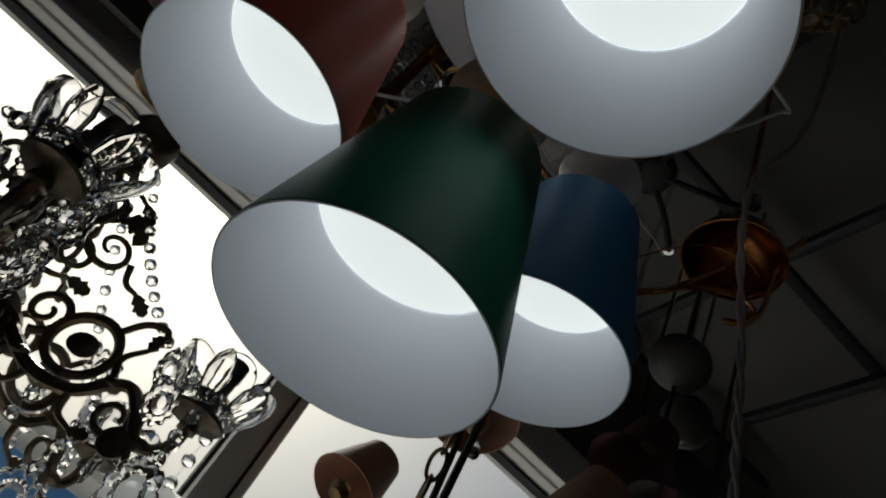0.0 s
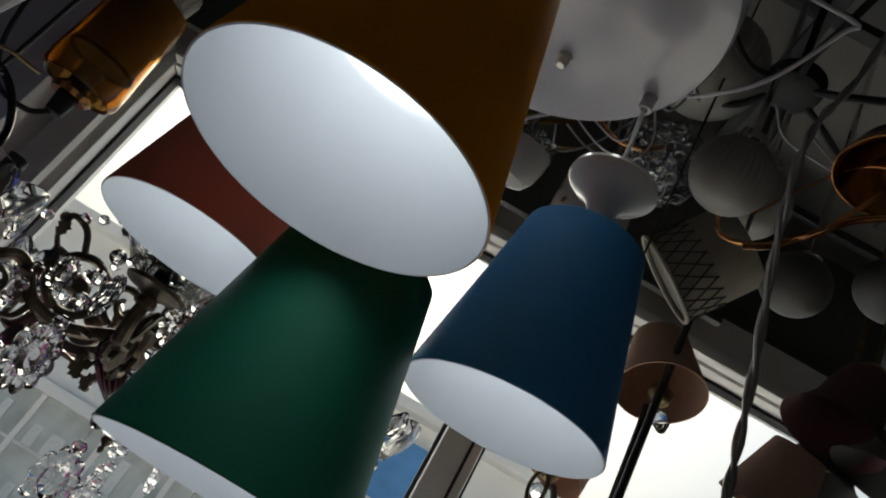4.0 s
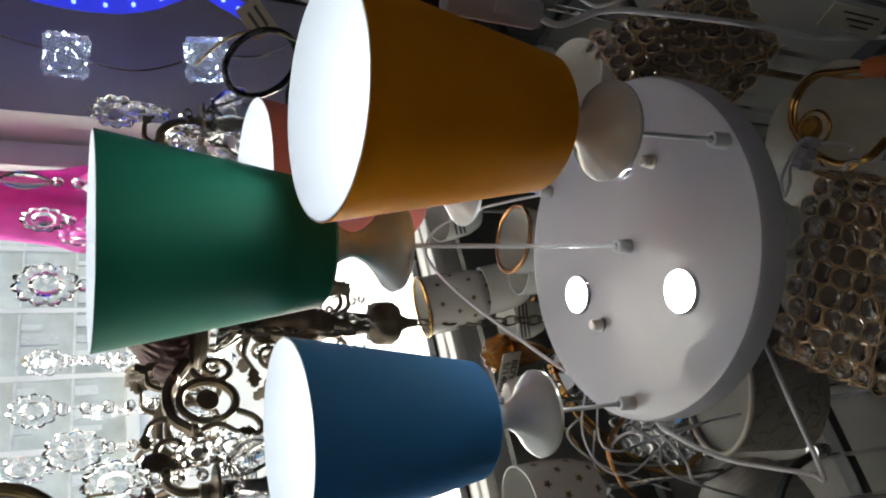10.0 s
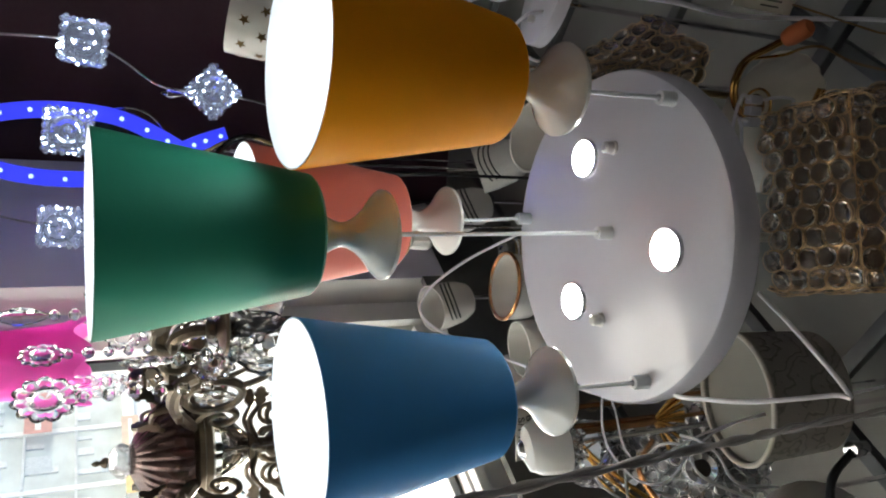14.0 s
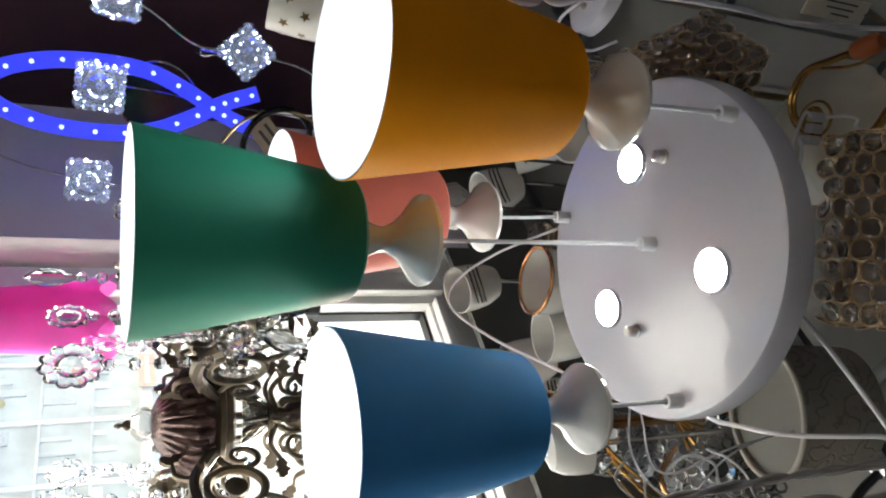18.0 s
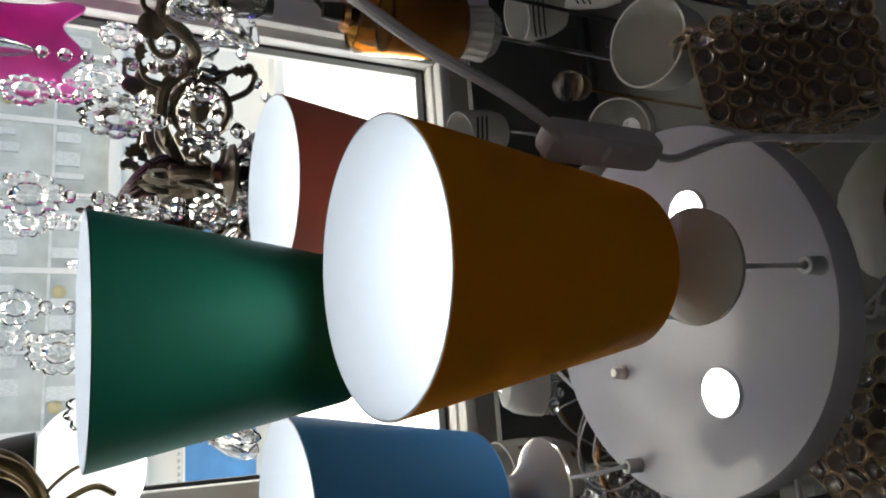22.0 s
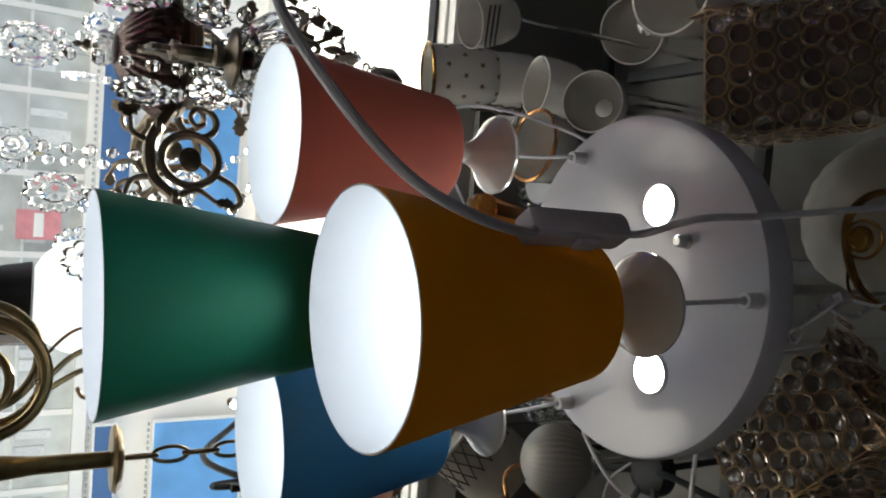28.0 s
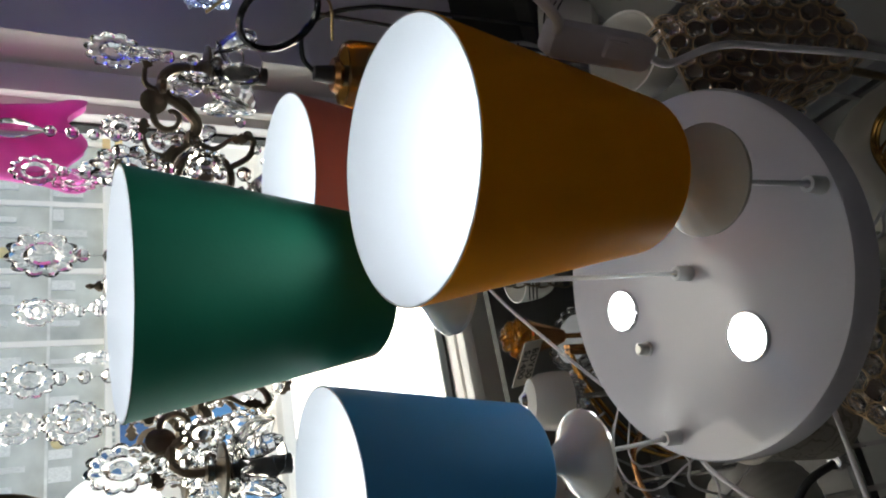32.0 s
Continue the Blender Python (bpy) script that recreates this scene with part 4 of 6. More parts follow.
# glass and ceramic cup lamps on their arms
def cup_lamp(p, r, h, label, rx=0, ry=0, rim=None, stars=False, waves=False, arm=None, group="white cup lamps", flip=False, aim=None):
    m0 = lean(p, rx, ry)
    if aim:
        m0 = Matrix.Translation(L(p)) @ Vector((0, 0, 1)).rotation_difference((Vector(p) - Vector(aim)).normalized()).to_matrix().to_4x4()
    t = thing("cup_lamp", m0, label, "lamp", group)
    s = -1 if flip else 1
    prof = [(r, -h / 2), (r * 1.0, -h * 0.2), (r * 0.93, h * 0.15), (r * 0.75, h * 0.38), (r * 0.35, h * 0.5), (r * 0.30, h * 0.5), (r * 0.70, h * 0.36), (r * 0.88, h * 0.14), (r * 0.95, -h * 0.2), (r * 0.95, -h / 2)]
    cup = part("cup", lathe([(q, z * s) for q, z in prof] + [(r, -h / 2 * s)], 48), MILK, t, "white glass cup")
    part("neck", lathe([(0, h * 0.62 * s), (r * 0.2, h * 0.6 * s), (r * 0.34, h * 0.5 * s), (r * 0.30, h * 0.47 * s), (0, h * 0.47 * s)], 24), CHROME if not rim else COPPER, t, "metal socket")
    if rim:
        part("rim", tube([Vector((r * math.cos(a), r * math.sin(a), -h / 2 * s)) for a in [2 * math.pi * i / 40 for i in range(41)]], r * 0.06, 8, caps=False), rim, t, "gold painted rim")
    if stars:
        n = 0
        for j in range(4):
            for i in range(9):
                a = 2 * math.pi * (i + 0.5 * (j % 2)) / 9
                z = (-0.33 + 0.2 * j) * h
                q = r * (1.004 if z < -0.2 * h else 0.985 if z < 0.15 * h else 0.86)
                q = np.interp(z / h, (-0.5, -0.2, 0.15, 0.38), (r, r, r * 0.93, r * 0.75)) + 0.0006
                bm = bmesh.new()
                vs = [bm.verts.new((0, math.cos(k * math.pi / 5) * (0.0068 if k % 2 == 0 else 0.0030), math.sin(k * math.pi / 5) * (0.0068 if k % 2 == 0 else 0.0030))) for k in range(10)]
                f = bm.faces.new(vs)
                bmesh.ops.solidify(bm, geom=[f], thickness=0.0008)
                part("star", bm, GOLDSTAR, cup, at=Matrix.Rotation(a, 4, "Z") @ Matrix.Translation((q, 0, z * s)))
    if waves:
        for k in range(3):
            w = tube(smooth_path([((r + 0.0006) * math.cos(x), (r + 0.0006) * math.sin(x), (-0.42 + 0.10 * k + 0.45 * (x - 4.2) ** 2 * 0.35) * h * s) for x in (3.3, 3.6, 3.9, 4.2, 4.5, 4.8, 5.1)], 4), 0.0016, 6)
            part("stripe", w, INK, cup, "thin black painted stripe")
    a = Vector((0, 0, h * 0.6 * s))
    if arm:
        inv = t.matrix_basis.inverted()
        e = inv @ L(arm)
        part("arm", tube(smooth_path([a, a + Vector((0, 0, 0.03)), a.lerp(e, 0.5) + Vector((0, 0, 0.05)), e], 8), 0.0055, 8), COPPER if rim else CHROME, t, "curved metal arm")
    else:
        hang_cord(t, a, "stem", 0.004, CHROME)
    return t


# a display board that carries the cup lamps above the window
slab("display_board", (1.5, 0.02, 0.38), (0.62, -0.10, Z0 + 0.56), BLACKWALL, "charcoal display board hung above the window", "display board", WALL, kind="")
cup_lamp((0.413, 0.648, 0.202), 0.060, 0.165, "white cup lamp with gold stars and gilt rim", rim=BRASS, stars=True, arm=(0.47, 0.70, 0.40), aim=(0.683, 0.718, -0.758))
cup_lamp((0.103, 0.244, 0.055), 0.046, 0.055, "shallow white cup lamp with a copper rim", rim=COPPER, arm=(0.16, 0.28, 0.30), aim=(0.017, 0.335, -0.940))
cup_lamp((-0.062, 0.663, 0.251), 0.048, 0.10, "white cup lamp with black wave stripes", rx=26, ry=-24, waves=True)
cup_lamp((0.036, 0.720, 0.215), 0.045, 0.095, "white cup lamp with black wave stripes", waves=True, aim=(0.30, 0.62, -0.745))
cup_lamp((0.198, 0.570, 0.109), 0.042, 0.088, "white cup lamp with black wave stripes", waves=True, aim=(0.333, 0.375, -0.861))
cup_lamp((0.164, 0.594, 0.407), 0.058, 0.080, "wide white marbled cup lamp opened towards the room", aim=(-0.014, 0.059, -0.419))
cup_lamp((0.205, 0.434, 0.287), 0.050, 0.085, "white cup lamp of a pair above the canopy", aim=(-0.28, 0.10, -0.53))
cup_lamp((0.275, 0.520, 0.285), 0.052, 0.100, "white cup lamp of a pair above the canopy", aim=(0.375, 0.627, -0.705))
cup_lamp((0.369, 0.621, 0.284), 0.050, 0.100, "plain white cup lamp behind the star cups", aim=(0.669, 0.721, -0.656))
cup_lamp((0.465, 0.648, 0.37), 0.045, 0.090, "white cup lamp with black wave stripes", waves=True, aim=(0.565, 0.598, -0.61))
cup_lamp((-0.106, 0.345, 0.155), 0.056, 0.080, "deep white bowl lamp hung mouth down", aim=(-0.206, 0.195, -0.825))
hc = cup_lamp((0.286, 0.126, 0.030), 0.038, 0.055, "white half cup lamp filled with cut glass", rx=14, ry=-10, flip=True)
for k in range(30):
    a, q = 2.4 * k, 0.035 * math.sqrt((k + 0.5) / 30)
    part("cut_glass", gem(0.0075, at=(q * math.cos(a), q * math.sin(a), 0.034 - 0.15 * q + 0.006 * (k % 3)), stretch=1.1, seg=6), CRYSTAL, hc, smooth=False)
cup_lamp((0.385, 0.050, 0.075), 0.052, 0.12, "white cup lamp with gold stars behind the ceramic cup", rx=0, ry=-6, stars=True)
cup_lamp((-0.213, 0.281, -0.288), 0.042, 0.11, "white star pattern glass lamp beside the amber shade", rx=14, ry=10, stars=True)


def disc_mount(p, r, label, rx=0, ry=0):
    t = thing("round_mount", lean(p, rx, ry), label, "lamp base")
    part("plate", lathe([(0, 0), (r * 0.9, 0), (r, 0.004), (r, 0.022), (0, 0.022)], 48), ENAMEL, t)
    part("screw", lathe([(0, -0.008), (0.005, -0.008), (0.005, 0.001), (0, 0.001)], 16), STEEL, t, "steel nut", (r * 0.5, 0, 0))
    part("lead", tube(smooth_path([(r * 0.4, -r * 0.4, 0), (r * 0.7, -r * 0.8, -0.03), (r * 1.1, -r * 0.3, -0.035), (r * 1.3, 0, 0.02), (r * 0.9, 0, 0.06)], 6), 0.0022, 6), CORDW, t, "loose white lead")
    hang_cord(t, (0, 0, 0.02), "stem", 0.004, CHROME)


disc_mount((-0.300, 0.285, 0.075), 0.066, "small round white lamp base with loose leads", 10, 12)


def dome_lamp(p, r, h, material, label, rx=0, ry=0, ribs=0, name="dome_lamp"):
    t = thing(name, lean(p, rx, ry), label, "lamp")
    part("globe", lathe([(0, -h)] + [(r * math.sin(a), -h * math.cos(a)) for a in [math.pi * k / 24 for k in range(1, 21)]] + [(r * 0.4, h * 0.93)], 144 if ribs else 64, wave=0.016 if ribs else 0, lobes=ribs), material, t)
    part("collar", lathe([(0, h * 1.2), (r * 0.3, h * 1.18), (r * 0.42, h * 0.98), (r * 0.40, h * 0.88), (0, h * 0.88)], 32), CHROME, t, "chrome collar")
    hang_cord(t, (0, 0, h * 1.18), "stem", 0.005, CHROME)
    return t


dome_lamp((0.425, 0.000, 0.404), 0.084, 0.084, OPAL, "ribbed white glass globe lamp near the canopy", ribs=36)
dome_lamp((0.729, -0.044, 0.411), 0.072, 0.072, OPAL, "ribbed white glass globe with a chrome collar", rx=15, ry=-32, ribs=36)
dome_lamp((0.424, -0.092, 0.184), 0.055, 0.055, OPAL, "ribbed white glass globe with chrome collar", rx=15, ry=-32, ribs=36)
pt = thing("plate_lamp", lean((-0.139, 0.026, 0.236), 8, 6) @ Matrix.Scale(0.87, 4), "cream glass plate lamp with a rippled edge", "lamp")
pb = lathe([(0, -0.030), (0.035, -0.028), (0.062, -0.018), (0.080, 0.0), (0.092, 0.014), (0.098, 0.016), (0.097, 0.019), (0.090, 0.018), (0.076, 0.004), (0.058, -0.013), (0.033, -0.023), (0, -0.025)], 120)
for v in pb.verts:
    a, q = math.atan2(v.co.y, v.co.x), math.hypot(v.co.x, v.co.y)
    w = max(0.0, q - 0.06) / 0.038
    v.co.z += 0.0016 * w * math.cos(24 * a)
    v.co.x, v.co.y = v.co.x * (1 + 0.008 * w * math.cos(24 * a + 0.8)), v.co.y * (1 + 0.008 * w * math.cos(24 * a + 0.8))
part("plate", pb, CREAMGLASS, pt, "rippled cream glass")
part("holder", lathe([(0, -0.024), (0.02, -0.022), (0.022, 0.02), (0.012, 0.05), (0, 0.05)], 28), BRASS, pt, "brass holder")
hang_cord(pt, (0, 0, 0.05), "stem", 0.004, BRASS)


def embossed(name, col):
    m = mat(name, col, 0.75, var=0.12, scale=30, bump=0.2, bscale=150).copy()
    nt = m.node_tree
    b = nt.nodes["Principled BSDF"]
    tc = nt.nodes.new("ShaderNodeTexCoord")
    w = nt.nodes.new("ShaderNodeTexWave")
    w.wave_type = "RINGS"
    w.inputs["Scale"].default_value, w.inputs["Distortion"].default_value, w.inputs["Detail"].default_value, w.inputs["Detail Scale"].default_value = 20.0, 16.0, 2.0, 1.6
    nt.links.new(tc.outputs["Object"], w.inputs["Vector"])
    cr = nt.nodes.new("ShaderNodeMapRange")
    cr.inputs["From Min"].default_value, cr.inputs["From Max"].default_value, cr.inputs["To Min"].default_value = 0.0, 0.25, 0.62
    nt.links.new(w.outputs["Fac"], cr.inputs["Value"])
    mu = nt.nodes.new("ShaderNodeVectorMath")
    mu.operation = "SCALE"
    mu.inputs[0].default_value = col
    nt.links.new(cr.outputs["Result"], mu.inputs["Scale"])
    nt.links.new(mu.outputs["Vector"], b.inputs["Base Color"])
    bp = nt.nodes.new("ShaderNodeBump")
    bp.inputs["Strength"].default_value, bp.inputs["Distance"].default_value = 0.7, 0.002
    nt.links.new(cr.outputs["Result"], bp.inputs["Height"])
    nt.links.new(bp.outputs["Normal"], b.inputs["Normal"])
    return m


VINES = embossed("vine_embossed_cloth", (0.29, 0.265, 0.23))
CREAMCLOTH = mat("cream_cloth", (0.30, 0.27, 0.22), 0.75, var=0.15, scale=40, bump=0.3, bscale=120)
CREAMCOVER = mat("cream_frosted_cover", (0.20, 0.185, 0.15), 0.5, var=0.06, scale=8, bump=0.03)


def drum(p, r0, r1, h, material, label, rx=0, ry=0, net=False, aim=None):
    m0 = lean(p, rx, ry)
    if aim:
        m0 = Matrix.Translation(L(p)) @ Vector((0, 0, 1)).rotation_difference((Vector(p) - Vector(aim)).normalized()).to_matrix().to_4x4()
    t = thing("drum_lamp", m0, label, "lamp", "fabric drum lamps")
    part("shade", lathe([(r0, 0), (r1, h), (r1 - 0.002, h), (r0 - 0.002, 0), (r0, 0)], 64), material, t, "patterned cloth shade")
    part("trim", tube([Vector((r0 * math.cos(a), r0 * math.sin(a), 0)) for a in [2 * math.pi * i / 48 for i in range(49)]], 0.0035, 8, caps=False), PLASTER, t, "cord trim")
    part("diffuser", lathe([(0, 0.006), (r0 - 0.004, 0.006), (r0 - 0.004, 0.009), (0, 0.009)], 48), CREAMCOVER, t, "frosted cover")
    if net:
        bm = bmesh.new()
        n = 22
        for i in range(n):
            for sg in (1, -1):
                tube([((r0 + 0.001 + (r1 - r0) * f) * math.cos(2 * math.pi * i / n + sg * f * 0.9), (r0 + 0.001 + (r1 - r0) * f) * math.sin(2 * math.pi * i / n + sg * f * 0.9), h * f) for f in [k / 6 for k in range(4)]], 0.0011, 4, bm)
        part("net", bm, BLACK, t, "black net band")
    hang_cord(t, (0, 0, h - 0.002), "stem", 0.004, CHROME)
    part("spider", tube([(-r1 + 0.001, 0, h - 0.002), (r1 - 0.001, 0, h - 0.002)], 0.002, 6), CHROME, t, "wire spider")


drum((0.215, 0.038, 0.262), 0.085, 0.078, 0.11, VINES, "cream drum lamp with embossed scroll pattern", rx=16, ry=-6)
drum((0.648, 0.013, 0.150), 0.075, 0.07, 0.13, CREAMCLOTH, "cream drum lamp with a black net band", net=True, aim=(0.7, 0.733, -0.534))


CRING = mesh_of(tube([Vector((math.cos(a), math.sin(a), 0)) for a in [2 * math.pi * i / 16 for i in range(17)]], 0.09, 5, caps=False))
CRING.materials.append(mat("dark_chrome", (0.34, 0.34, 0.35), 0.16, 1.0, var=0.2, bump=0))


def clear_ringed(t, m, r):
    cr = part("crystal", DISC, CRYSTAL, t, at=m @ Matrix.Diagonal((r, r, r, 1)))
    part("ring", CRING, STEEL, cr, at=Matrix.Diagonal((1.1, 1.1, 1.1, 1)))


def crystal_rosette(p, r, label, aim):
    q = Vector((0, 0, 1)).rotation_difference((Vector(p) - Vector(aim)).normalized()).to_matrix().to_4x4()
    t = thing("crystal_rosette", Matrix.Translation(L(p)) @ q, label, "ceiling lamp", "crystal rosettes")
    part("hub", lathe([(0.014, 0.004), (0.016, -0.010), (0.026, -0.012), (0.032, -0.004), (0.034, 0.012), (0.034, 0.03), (0.014, 0.03)], 36), CHROME, t, "chrome hub ring")
    part("socket", lathe([(0, 0.012), (0.0138, 0.012), (0.0138, 0.03), (0, 0.03)], 24), BLACK, t, "dark socket")
    part("backing", lathe([(0.034, 0.012), (r * 0.95, 0.034), (r * 0.95, 0.038), (0.034, 0.03)], 40), mat("grey_metal_backing", (0.22, 0.22, 0.23), 0.3, 0.8), t, "grey metal backing")
    rr, k = 0.044, 0
    while rr < r + 0.004:
        n = int(2 * math.pi * rr / 0.0225)
        for i in range(n):
            a = 2 * math.pi * (i + 0.5 * (k % 2)) / n
            clear_ringed(t, Matrix.Translation((rr * math.cos(a), rr * math.sin(a), 0.004 + 0.022 * (rr - 0.04) / r + random.uniform(-0.003, 0.003))) @ Matrix.Rotation(radians(random.uniform(-22, 22)), 4, "X") @ Matrix.Rotation(radians(random.uniform(-22, 22)), 4, "Y"), 0.0095)
        rr += 0.0195
        k += 1
    inv = t.matrix_basis.inverted()
    top = t.matrix_basis @ Vector((0, 0, 0.03))
    part("stem", tube([inv @ top, inv @ Vector((top.x, top.y, CEILZ + 0.004))], 0.005, 8), CHROME, t, "thin chrome stem")


def crystal_drum(p, r, h, label, rx=0, ry=0):
    t = thing("crystal_drum_lamp", lean(p, rx, ry), label, "ceiling lamp", "crystal drum lamps")
    part("lining", lathe([(0, 0.01), (r - 0.012, 0.01), (r - 0.012, h)], 32), mat("grey_metal_backing", (0.22, 0.22, 0.23), 0.3, 0.8), t, "grey metal lining")
    rows = int(h / 0.0205)
    n = int(2 * math.pi * r / 0.0215)
    for j in range(rows):
        for i in range(n):
            a = 2 * math.pi * (i + 0.5 * (j % 2)) / n
            clear_ringed(t, Matrix.Translation((r * math.cos(a), r * math.sin(a), (j + 0.5) * 0.0205)) @ Matrix.Rotation(a, 4, "Z") @ Matrix.Rotation(radians(90 + random.uniform(-15, 15)), 4, "Y"), 0.0093)
    part("cap", lathe([(0, h), (r, h), (r, h + 0.01), (0, h + 0.01)], 32), CHROME, t, "chrome cap")
    hang_cord(t, (0, 0, h + 0.01), "stem", 0.005, CHROME)


crystal_rosette((0.442, 0.277, 0.469), 0.10, "round crystal rosette ceiling lamp with a chrome hub", (-0.08, -0.64, -0.5))
def crystal_cluster(p, r, label, aim):
    q = Vector((0, 0, 1)).rotation_difference((Vector(p) - Vector(aim)).normalized()).to_matrix().to_4x4()
    t = thing("crystal_cluster_lamp", Matrix.Translation(L(p)) @ q, label, "ceiling lamp", "crystal drum lamps")
    part("core", lathe([(0, -r * 0.62), (r * 0.45, -r * 0.5), (r * 0.7, -r * 0.1), (r * 0.72, r * 0.2), (0, r * 0.25)], 24), CHROME, t, "chrome inner dome")
    for j in range(7):
        th = radians(8 + 15.5 * j)
        n = max(1, int(2 * math.pi * math.sin(th) * r / 0.0215))
        for i in range(n):
            a = 2 * math.pi * (i + 0.5 * (j % 2)) / n
            v = Vector((math.sin(th) * math.cos(a), math.sin(th) * math.sin(a), -math.cos(th)))
            turn = Vector((0, 0, 1)).rotation_difference(v).to_matrix().to_4x4()
            clear_ringed(t, Matrix.Translation(v * r * random.uniform(0.94, 1.04)) @ turn @ Matrix.Rotation(radians(random.uniform(-18, 18)), 4, "X"), 0.0095)
    inv = t.matrix_basis.inverted()
    top = t.matrix_basis @ Vector((0, 0, r * 0.22))
    part("stem", tube([inv @ top, inv @ Vector((top.x, top.y, CEILZ + 0.004))], 0.005, 8), CHROME, t, "thin chrome stem")


crystal_cluster((0.559, 0.064, 0.319), 0.070, "round cluster lamp of small ringed crystals", (-0.02, -0.05, -0.55))
crystal_drum((0.473, 0.465, 0.355), 0.06, 0.10, "clear crystal drum lamp behind the gold arms", 8, 12)


# gold scroll lamp with an orange cap
GSO = Vector((-0.150, -0.018, 0.176))
gs = thing("gold_scroll_lamp", L(GSO), "gold scroll wall lamp with amber bead and orange cap", "lamp")
GSC = [Vector((x, y, 0.176)) - GSO for x, y in ((-0.221, -0.052), (-0.212, -0.026), (-0.203, 0.0), (-0.188, 0.013), (-0.165, 0.016), (-0.143, 0.003), (-0.129, -0.030), (-0.128, -0.062), (-0.142, -0.088), (-0.165, -0.100))]
for dz in (0.0, 0.0055):
    part("scroll", tube(smooth_path([q + Vector((0, 0, dz)) for q in GSC], 7), 0.0029, 9), BRASS, gs, "bent gold tube")
part("curl", tube([Vector((0.019 * math.cos(a), 0.019 * math.sin(a), 0.004)) for a in [2 * math.pi * i / 24 for i in range(25)]], 0.0016, 7, caps=False), BRASS, gs, "small gold ring")
part("bead", lathe([(0, -0.009), (0.009, -0.007), (0.0135, 0), (0.009, 0.007), (0, 0.009)], 20), AMBERGLASS, gs, "amber glass bead")
part("curl", tube(smooth_path([GSC[8], GSC[8] + Vector((0.03, 0.03, 0.01)), Vector((0.019, -0.005, 0.004))], 8), 0.0016, 7), BRASS, gs, "small gold curl")
part("cap", lathe([(0, -0.002), (0.0085, 0.0), (0.0105, 0.008), (0.0100, 0.026), (0.007, 0.030), (0, 0.030)], 20), ORANGE, gs, "orange socket cap", Matrix.Translation(GSC[0] + Vector((0.001, 0.004, 0.003))) @ Vector((0, 0, 1)).rotation_difference((GSC[0] - GSC[1]).normalized()).to_matrix().to_4x4())
part("wire", tube(smooth_path([GSC[2] + Vector((0, 0, 0.004)), (-0.058, -0.004, 0.03), (-0.072, -0.012, 0.08), (-0.06, 0.0, 0.2), (-0.06, 0.0, CEILZ - Z0 + 0.004 - 0.176)], 8), 0.0017, 6), BRASS, gs, "thin gold wire")

# gold rod lamp with a fan, and gold arms round it
gr = thing("gold_rod_lamp", L((0.345, 0.287, 0.308)), "gold rod lamp with a fan shaped holder", "lamp")
for k in range(4):
    part("rod", tube([(0.006 * math.cos(k * 1.57), 0.006 * math.sin(k * 1.57), -0.12), (0.006 * math.cos(k * 1.57), 0.006 * math.sin(k * 1.57), 0.05)], 0.004, 8), COPPER, gr)
for k in range(9):
    a = -1.0 + 0.25 * k
    part("fan_rib", tube([(0, 0, 0.05), (0.058 * math.sin(a), -0.018, 0.05 + 0.050 * math.cos(a))], [0.0022, 0.0045], 7), BRASS, gr)
for k in range(2):
    part("arm", tube(smooth_path([(0, 0, -0.115), (0.03 + 0.01 * k, -0.05, -0.10), (0.08 + 0.015 * k, -0.12, -0.03), (0.10 + 0.01 * k, -0.15, 0.06 + 0.01 * k), (0.09, -0.14, 0.12)], 7), 0.0034, 8), BRASS, gr, "curved gold arm")
part("stem", tube([(0, 0, 0.05), (0, 0, CEILZ - Z0 + 0.004 - (0.308))], 0.004, 8), BRASS, gr)

# amber crystal ball lamp with its price card
ab = thing("amber_crystal_lamp", L((0.298, 0.266, 0.071)), "amber crystal ball lamp on copper with a price card", "lamp")
bm = bmesh.new()
for k in range(40):
    zz = 1 - 2 * (k + 0.5) / 40
    a = k * 2.4
    q = math.sqrt(1 - zz * zz)
    gem(0.007, bm, (0.024 * q * math.cos(a), 0.024 * q * math.sin(a), 0.024 * zz), seg=7)
part("crystal_ball", bm, AMBERGLASS, ab, "cluster of amber facets", smooth=False)["kind"] = "stuff"
part("holder", lathe([(0, 0.075), (0.010, 0.075), (0.015, 0.06), (0.024, 0.022), (0.029, 0.006), (0.027, 0.004), (0.022, 0.022), (0.010, 0.058), (0, 0.058)], 36), COPPER, ab, "copper bell holder")
part("plate", lathe([(0, -0.003), (0.030, 0.0), (0.032, 0.003), (0, 0.005)], 36), COPPER, ab, "copper plate", Matrix.Translation((0.02, 0.012, 0.03)) @ Matrix.Rotation(radians(70), 4, "X"))
hang_cord(ab, (0, 0, 0.073), "stem", 0.004, COPPER)
card = part("price_card", box((0.074, 0.0016, 0.036), (0, 0, 0)), TAG, ab, "price card", Matrix.Translation((0.012, -0.042, -0.006)) @ Matrix.Rotation(radians(-8), 4, "Z") @ Matrix.Rotation(radians(-14), 4, "X"))
part("card_wire", tube([(0.0, 0, 0.018), (-0.006, 0.03, 0.035)], 0.001, 5), BRASS, card)
for txt, zz in (("BDY30", 0.002), ("S/1400", -0.014)):
    cu = bpy.data.curves.new("writing", "FONT")
    cu.body, cu.size, cu.extrude, cu.align_x = txt, 0.0175, 0.0003, "CENTER"
    ob = new("writing", cu)
    ob.parent = card
    ob.matrix_basis = Matrix.Translation((0.0, -0.0012, zz)) @ Matrix.Rotation(radians(90), 4, "X")
    cu.materials.append(INK)


